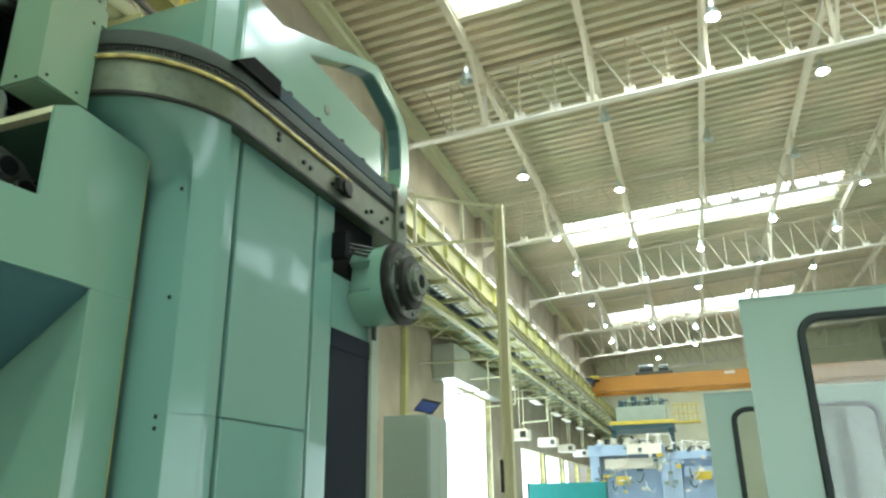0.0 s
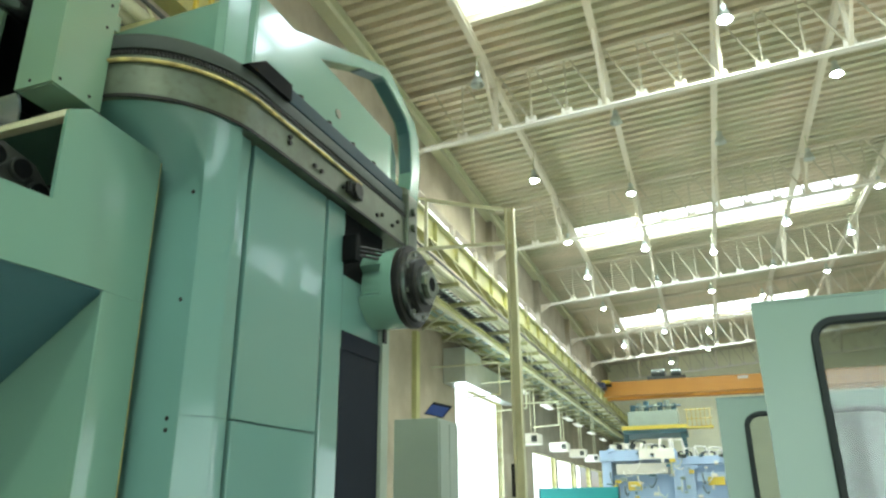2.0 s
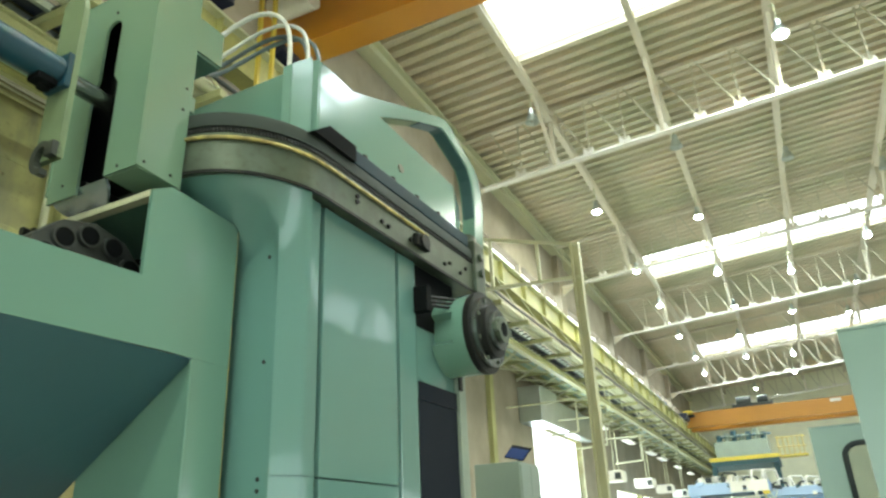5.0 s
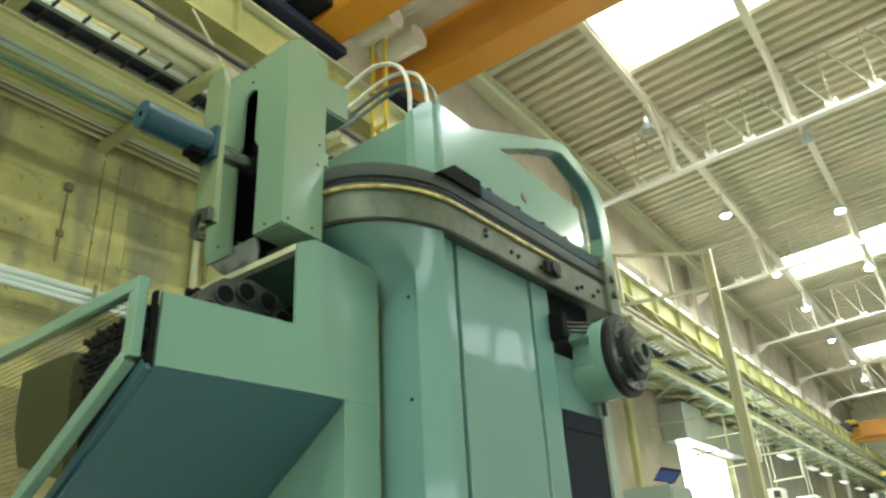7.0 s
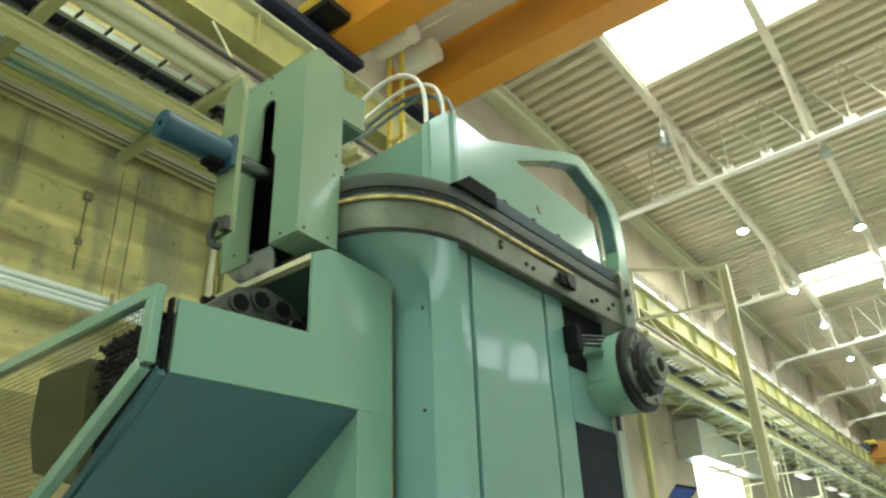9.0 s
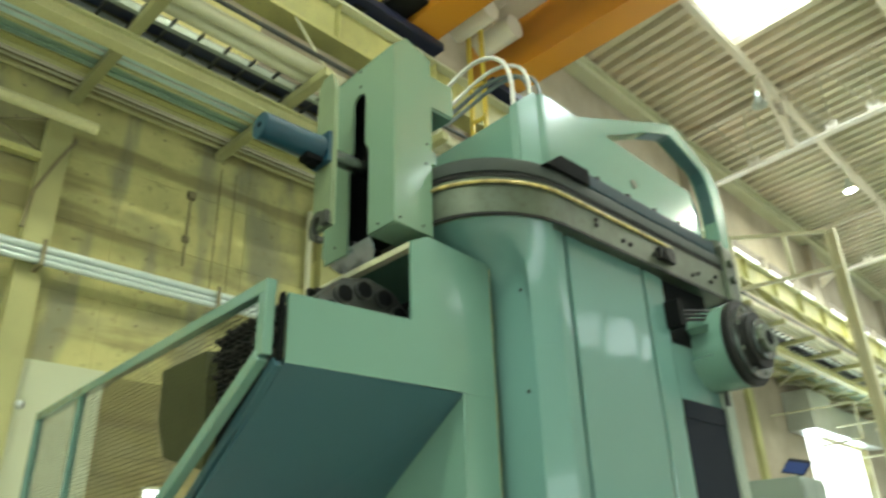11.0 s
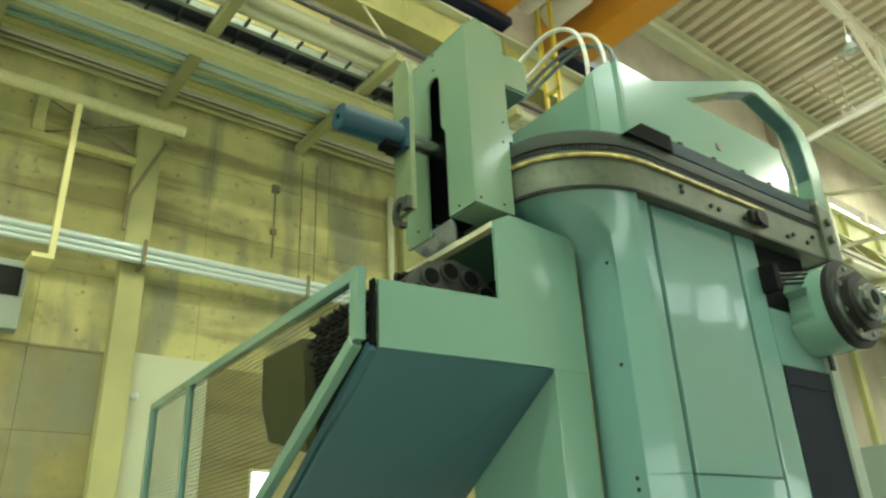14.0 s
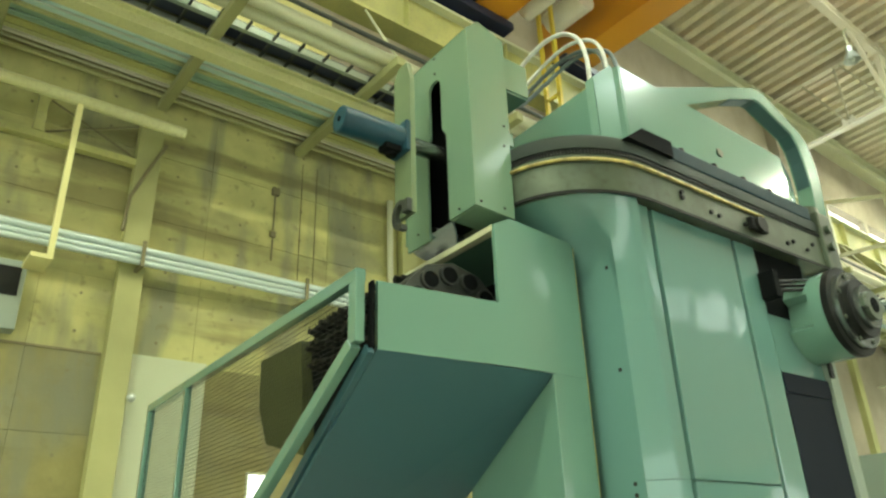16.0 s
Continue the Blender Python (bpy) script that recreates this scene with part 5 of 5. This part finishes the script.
def guard(x0, x1, y, wx0, wx1, wtop):
    t = thing("guard_panel", "pale green guard panel with rubber-sealed round-cornered window", "guard panel", "guard panels")
    inner = rounded(wx0, wx1, 0.9, wtop, 0.11)
    cx, cz = (wx0 + wx1) / 2, (0.9 + wtop) / 2
    outer = []
    for px_, pz_ in inner:
        dx, dz = px_ - cx, pz_ - cz
        k = min((x1 - cx) / dx if dx > 1e-6 else (x0 - cx) / dx if dx < -1e-6 else 1e9, (2.815 - cz) / dz if dz > 1e-6 else (0 - cz) / dz if dz < -1e-6 else 1e9)
        outer.append((cx + dx * k, cz + dz * k))
    # pull the nearest points into the plate's true corners
    for corner in ((x0, 0), (x0, 2.815), (x1, 0), (x1, 2.815)):
        i = min(range(len(outer)), key=lambda j: (outer[j][0] - corner[0]) ** 2 + (outer[j][1] - corner[1]) ** 2)
        outer[i] = corner
    bm = bmesh.new()
    ring_plate(bm, outer, inner, y, y + 0.045)
    part("panel", bm, GUARDPAINT, t)
    bm = bmesh.new()
    sweep(bm, [(px_, y + 0.01, pz_) for px_, pz_ in inner], [(-0.02, -0.022), (-0.012, -0.03), (0.014, -0.03), (0.022, -0.022), (0.022, 0.02), (-0.02, 0.02)], closed=True, up=(0, 1, 0))
    part("window_seal", bm, SEAL, t, "black rubber window seal", smooth=True)
    bm = bmesh.new()
    plates(bm, [(px_, y + 0.02, pz_) for px_, pz_ in rounded(wx0 + 0.003, wx1 - 0.003, 0.903, wtop - 0.003, 0.108)], (0, 0.006, 0))
    pane = part("pane", bm, WINDOWPANE, t)
    pane.visible_shadow = False
    bm = bmesh.new()
    box(bm, x0, x1, y - 0.004, y + 0.06, 2.816, 2.83)
    part("top_edge", bm, GUARDPAINT, t)
    return t


near_guard = guard(0.045, 1.30, 4.5, 0.335, 1.15, 2.69)
near_guard.matrix_world = Matrix.LocRotScale((0.093, -0.426, 0), Euler((0, 0, -0.0355)), (0.89, 1, 0.89))
far_guard = guard(-0.33, 1.35, 7.3, -0.12, 0.91, 2.66)
# added sheet, its dull grey stands for the machine's dim interior
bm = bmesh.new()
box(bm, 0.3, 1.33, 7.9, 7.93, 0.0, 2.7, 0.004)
part("interior_shade_sheet", bm, INNERSHEET, far_guard, "grey sheet standing in for the dim interior behind the window")
bm = bmesh.new()
box(bm, 0.62, 1.05, 7.7, 7.88, 0.0, 1.72, 0.02)
part("inner_box", bm, BROWNBOX, far_guard, "brown box behind the window")
far_guard.matrix_world = Matrix.LocRotScale((0.182, -0.661, 0), Euler((0, 0, -0.0355)), (1, 1, 0.845))

# ---- far end of the hall ----
pole = thing("light_mast", "olive-cream steel post of rolled section with cross arms", "post")
for nm, q in (("flange", (-3.56, -3.52, 14.42, 14.60)), ("web", (-3.52, -3.40, 14.495, 14.515)), ("flange", (-3.40, -3.36, 14.42, 14.60))):
    bm = bmesh.new()
    box(bm, *q, 0.0, 7.72, 0.003)
    part(nm, bm, POLEPAINT, pole)
for a, b in (((-3.4, 14.5, 7.65), (-6.75, 14.5, 8.6)), ((-3.4, 14.5, 6.92), (-6.75, 14.5, 7.1)), ((-4.3, 14.5, 7.9), (-4.3, 14.5, 6.97)), ((-5.4, 14.5, 8.2), (-5.4, 14.5, 7.03))):
    bm = bmesh.new()
    bar(bm, a, b, 0.07, 0.07)
    part("cross_arm", bm, CREAM, pole)
bm = bmesh.new()
rod(bm, (-3.57, 14.36, 1.75), (-3.57, 14.36, 2.35), 0.035, 10)
part("cable_drop", bm, DARK, pole)

t = thing("gate_hood", "grey-blue sheet-metal hood above the bright gate", "hood")
bm = bmesh.new()
box(bm, WX + 0.02, WX + 0.85, 24.6, 26.6, 5.75, 7.0, 0.02)
part("motor_box", bm, ZINC, t)
bm = bmesh.new()
box(bm, WX + 0.02, WX + 0.5, 26.6, 33.0, 5.95, 6.95, 0.02)
part("roller_box", bm, ZINC, t)
for y, x, z in ((27.6, -6.17, 3.85), (33.6, -6.17, 3.98), (38.6, -6.17, 4.02), (43.5, -6.17, 4.05)):
    t = thing("unit_heater", "white unit heater hanging below the gallery", "heater", "unit heaters")
    bm = bmesh.new()
    box(bm, x - 0.55, x + 0.26, y, y + 0.8, z - 0.05, z + 0.33, 0.04)
    part("casing", bm, WHITEPAINT, t)
    bm = bmesh.new()
    box(bm, x + 0.0, x + 0.22, y - 0.02, y, z + 0.02, z + 0.25, 0.008)
    part("grille", bm, DARKMETAL, t)
    for dy in (0.05, 0.75):
        bm = bmesh.new()
        rod(bm, (x, y + dy, z + 0.33), (x, y + dy, 7.47), 0.016, 8)
        part("hanger", bm, CREAM, t)
for y in (23.4, 27.2, 33.5):
    plain("white_pipe", "cream pipe dropping from the gallery with elbow", "pipe", lambda bm: (rod(bm, (-6.2, y, 5.06), (-6.2, y, 6.1), 0.03, 8), rod(bm, (-6.2, y, 6.1), (-8.62, y, 6.1), 0.03, 8), rod(bm, (-6.2, y, 5.06), (-7.4, y, 5.0), 0.03, 8)), CREAM, group="white pipes")
for y in (26.5, 31.5, 36.5, 39.5, 44.5, 49.5):
    plain("gallery_lamp", "white fluorescent lamp under the gallery", "lamp", lambda bm: box(bm, -6.6, -6.3, y, y + 1.6, 5.7, 5.76, 0.01), WHITEPAINT, group="gallery lamps")
    for dy in (0.3, 1.3):
        plain("gallery_rod", "thin rod from gallery to lamp", "rod", lambda bm: rod(bm, (-6.42, y + dy, 5.75), (-6.42, y + dy, 7.48), 0.015, 6), CREAM, group="gallery rods")
t = thing("welding_screen", "teal fabric partition screen on a frame", "screen")
bm = bmesh.new()
box(bm, -7.15, -3.75, 33.0, 33.04, 0.2, 2.35)
part("fabric", bm, TEALCLOTH, t)
for x in (-7.15, -3.75):
    bm = bmesh.new()
    box(bm, x - 0.03, x + 0.03, 32.98, 33.06, 0.0, 2.38)
    part("post", bm, DARK, t)

# pale blue press line
press = thing("blue_press", "pale blue hydraulic press line with piping on top", "press")


def press_part(nm, x0, x1, y0, y1, z0, z1, mat, bevel=0.03):
    bm = bmesh.new()
    box(bm, x0, x1, y0, y1, z0, z1, bevel)
    return part(nm, bm, mat, press)


for x in (-7.35, -4.2, -3.75, -1.85):
    press_part("upright", x, x + 0.45, 36, 38.5, 0, 5.2, PRESSBLUE)
press_part("crown", -7.4, -4.0, 35.9, 38.6, 5.2, 5.95, PRESSBLUE)
press_part("crown", -3.85, -1.65, 35.9, 38.6, 4.85, 5.4, PRESSBLUE)
press_part("ram", -6.7, -4.4, 36.1, 38.3, 4.3, 5.0, WHITEPAINT)
press_part("ram", -3.2, -1.9, 36.1, 38.3, 3.7, 4.3, PRESSBLUE)
press_part("control_box", -5.6, -4.05, 35.6, 36.0, 5.25, 5.95, WHITEPAINT)
press_part("yellow_cover", -2.75, -2.05, 35.7, 36.0, 3.45, 4.0, YELLOW)
press_part("yellow_cover", -6.2, -5.6, 35.7, 36.0, 3.2, 3.8, YELLOW)
press_part("back_panel", -6.9, -4.2, 36.9, 37.0, 0, 4.3, PRESSBLUE)
press_part("back_panel", -3.3, -1.9, 36.5, 36.6, 0, 4.85, PRESSBLUE)
press_part("bed", -7.4, -1.6, 35.8, 38.6, 0, 1.6, PRESSBLUE)
rng = random.Random(4)
for k in range(16):
    x = -7.0 + 0.34 * k + rng.uniform(-0.1, 0.1)
    h = rng.uniform(0.2, 0.7)
    zb = 5.93 if x < -4.0 else 5.38
    bm = bmesh.new()
    sweep(bm, [(x, 36.3, zb), (x, 36.3, zb + h), (x + 0.1, 36.4, zb + h + 0.08), (x + 0.5, 36.9, zb + h + 0.08), (x + 0.6, 37.0, zb)], ring_section(0.06, 8), up=(0.3, 1, 0.2))
    part("hydraulic_pipe", bm, WHITEPAINT if k % 3 else DARKMETAL, press, smooth=True)
for k in range(5):
    bm = bmesh.new()
    rod(bm, (-6.8 + 0.32 * k, 36.0, 6.0), (-6.8 + 0.32 * k, 36.0, 6.35), 0.12, 12)
    part("valve", bm, DARKMETAL if k % 2 else WHITEPAINT, press, smooth=True)

rng = random.Random(11)
for k in range(44):
    x, z = rng.uniform(-7.2, -1.9), rng.uniform(2.6, 5.9)
    if x > -4.1:
        z = min(z, 5.3)
    w, h = rng.uniform(0.06, 0.3), rng.uniform(0.05, 0.26)
    press_part("fitting", x, x + w, 35.55, 35.85 + rng.uniform(0, 0.2), z, z + h, (WHITEPAINT, CABINET, DARKMETAL, PRESSBLUE, WHITEPAINT, YELLOW, TEALSHADE)[k % 7], 0.01)
for k in range(14):
    x, z = rng.uniform(-7.0, -2.4), rng.uniform(3.4, 5.6)
    dx, dz = rng.uniform(-0.6, 0.6), rng.uniform(-0.9, -0.3)
    bm = bmesh.new()
    sweep(bm, smooth_line([(x, 35.8, z), (x + dx * 0.2, 35.5, z + dz * 0.6), (x + dx * 0.7, 35.5, z + dz), (x + dx, 35.8, z + dz * 0.7)], 4), ring_section(0.03, 6), up=(0.3, 1, 0.2))
    part("hose", bm, (DARKMETAL, WHITEPAINT, ZINC)[k % 3], press, smooth=True)

press.matrix_world = Matrix.LocRotScale((2.896, 4, 0), None, (1.117, 1, 0.726))

tower = thing("hydraulic_power_unit", "grey-green hydraulic unit on a yellow-edged platform", "power unit")
for nm, q, mt in (("tank", (-6.0, -3.1, 42.0, 44.5, 7.2, 8.2), DUCT), ("platform", (-6.3, -2.7, 41.6, 45.0, 6.6, 6.95), TEAL), ("edge", (-6.35, -2.65, 41.5, 41.6, 6.9, 7.15), YELLOW)):
    bm = bmesh.new()
    box(bm, *q, 0.02)
    part(nm, bm, mt, tower)
for x in (-6.2, -2.9):
    bm = bmesh.new()
    box(bm, x - 0.15, x + 0.15, 42.0, 42.3, 0, 6.6)
    part("leg", bm, TEAL, tower)
for k in range(7):
    bm = bmesh.new()
    x = -5.7 + 0.4 * k
    rod(bm, (x, 42.6, 8.2), (x, 42.6, 8.7 + 0.12 * (k % 3)), 0.17, 12)
    rod(bm, (x, 42.4, 8.55), (x + 0.4, 42.4, 8.55), 0.07, 8)
    part("pump", bm, DUCT if k % 2 else TEALSHADE, tower, smooth=True)
for k in range(6):
    bm = bmesh.new()
    x = -2.6 + 0.25 * k
    rod(bm, (x, 41.7, 7.0), (x, 41.7, 8.2), 0.03, 6)
    part("railing_post", bm, YELLOW, tower)
for z in (7.5, 8.1):
    bm = bmesh.new()
    rod(bm, (-2.7, 41.7, z), (-1.2, 41.7, z), 0.03, 6)
    part("handrail", bm, YELLOW, tower)
bm = bmesh.new()
box(bm, -2.7, -1.2, 41.6, 42.6, 6.9, 7.0)
part("landing", bm, YELLOW, tower)
tower.matrix_world = Matrix.LocRotScale((1.61, 2, 0), None, (0.96, 1, 0.82))
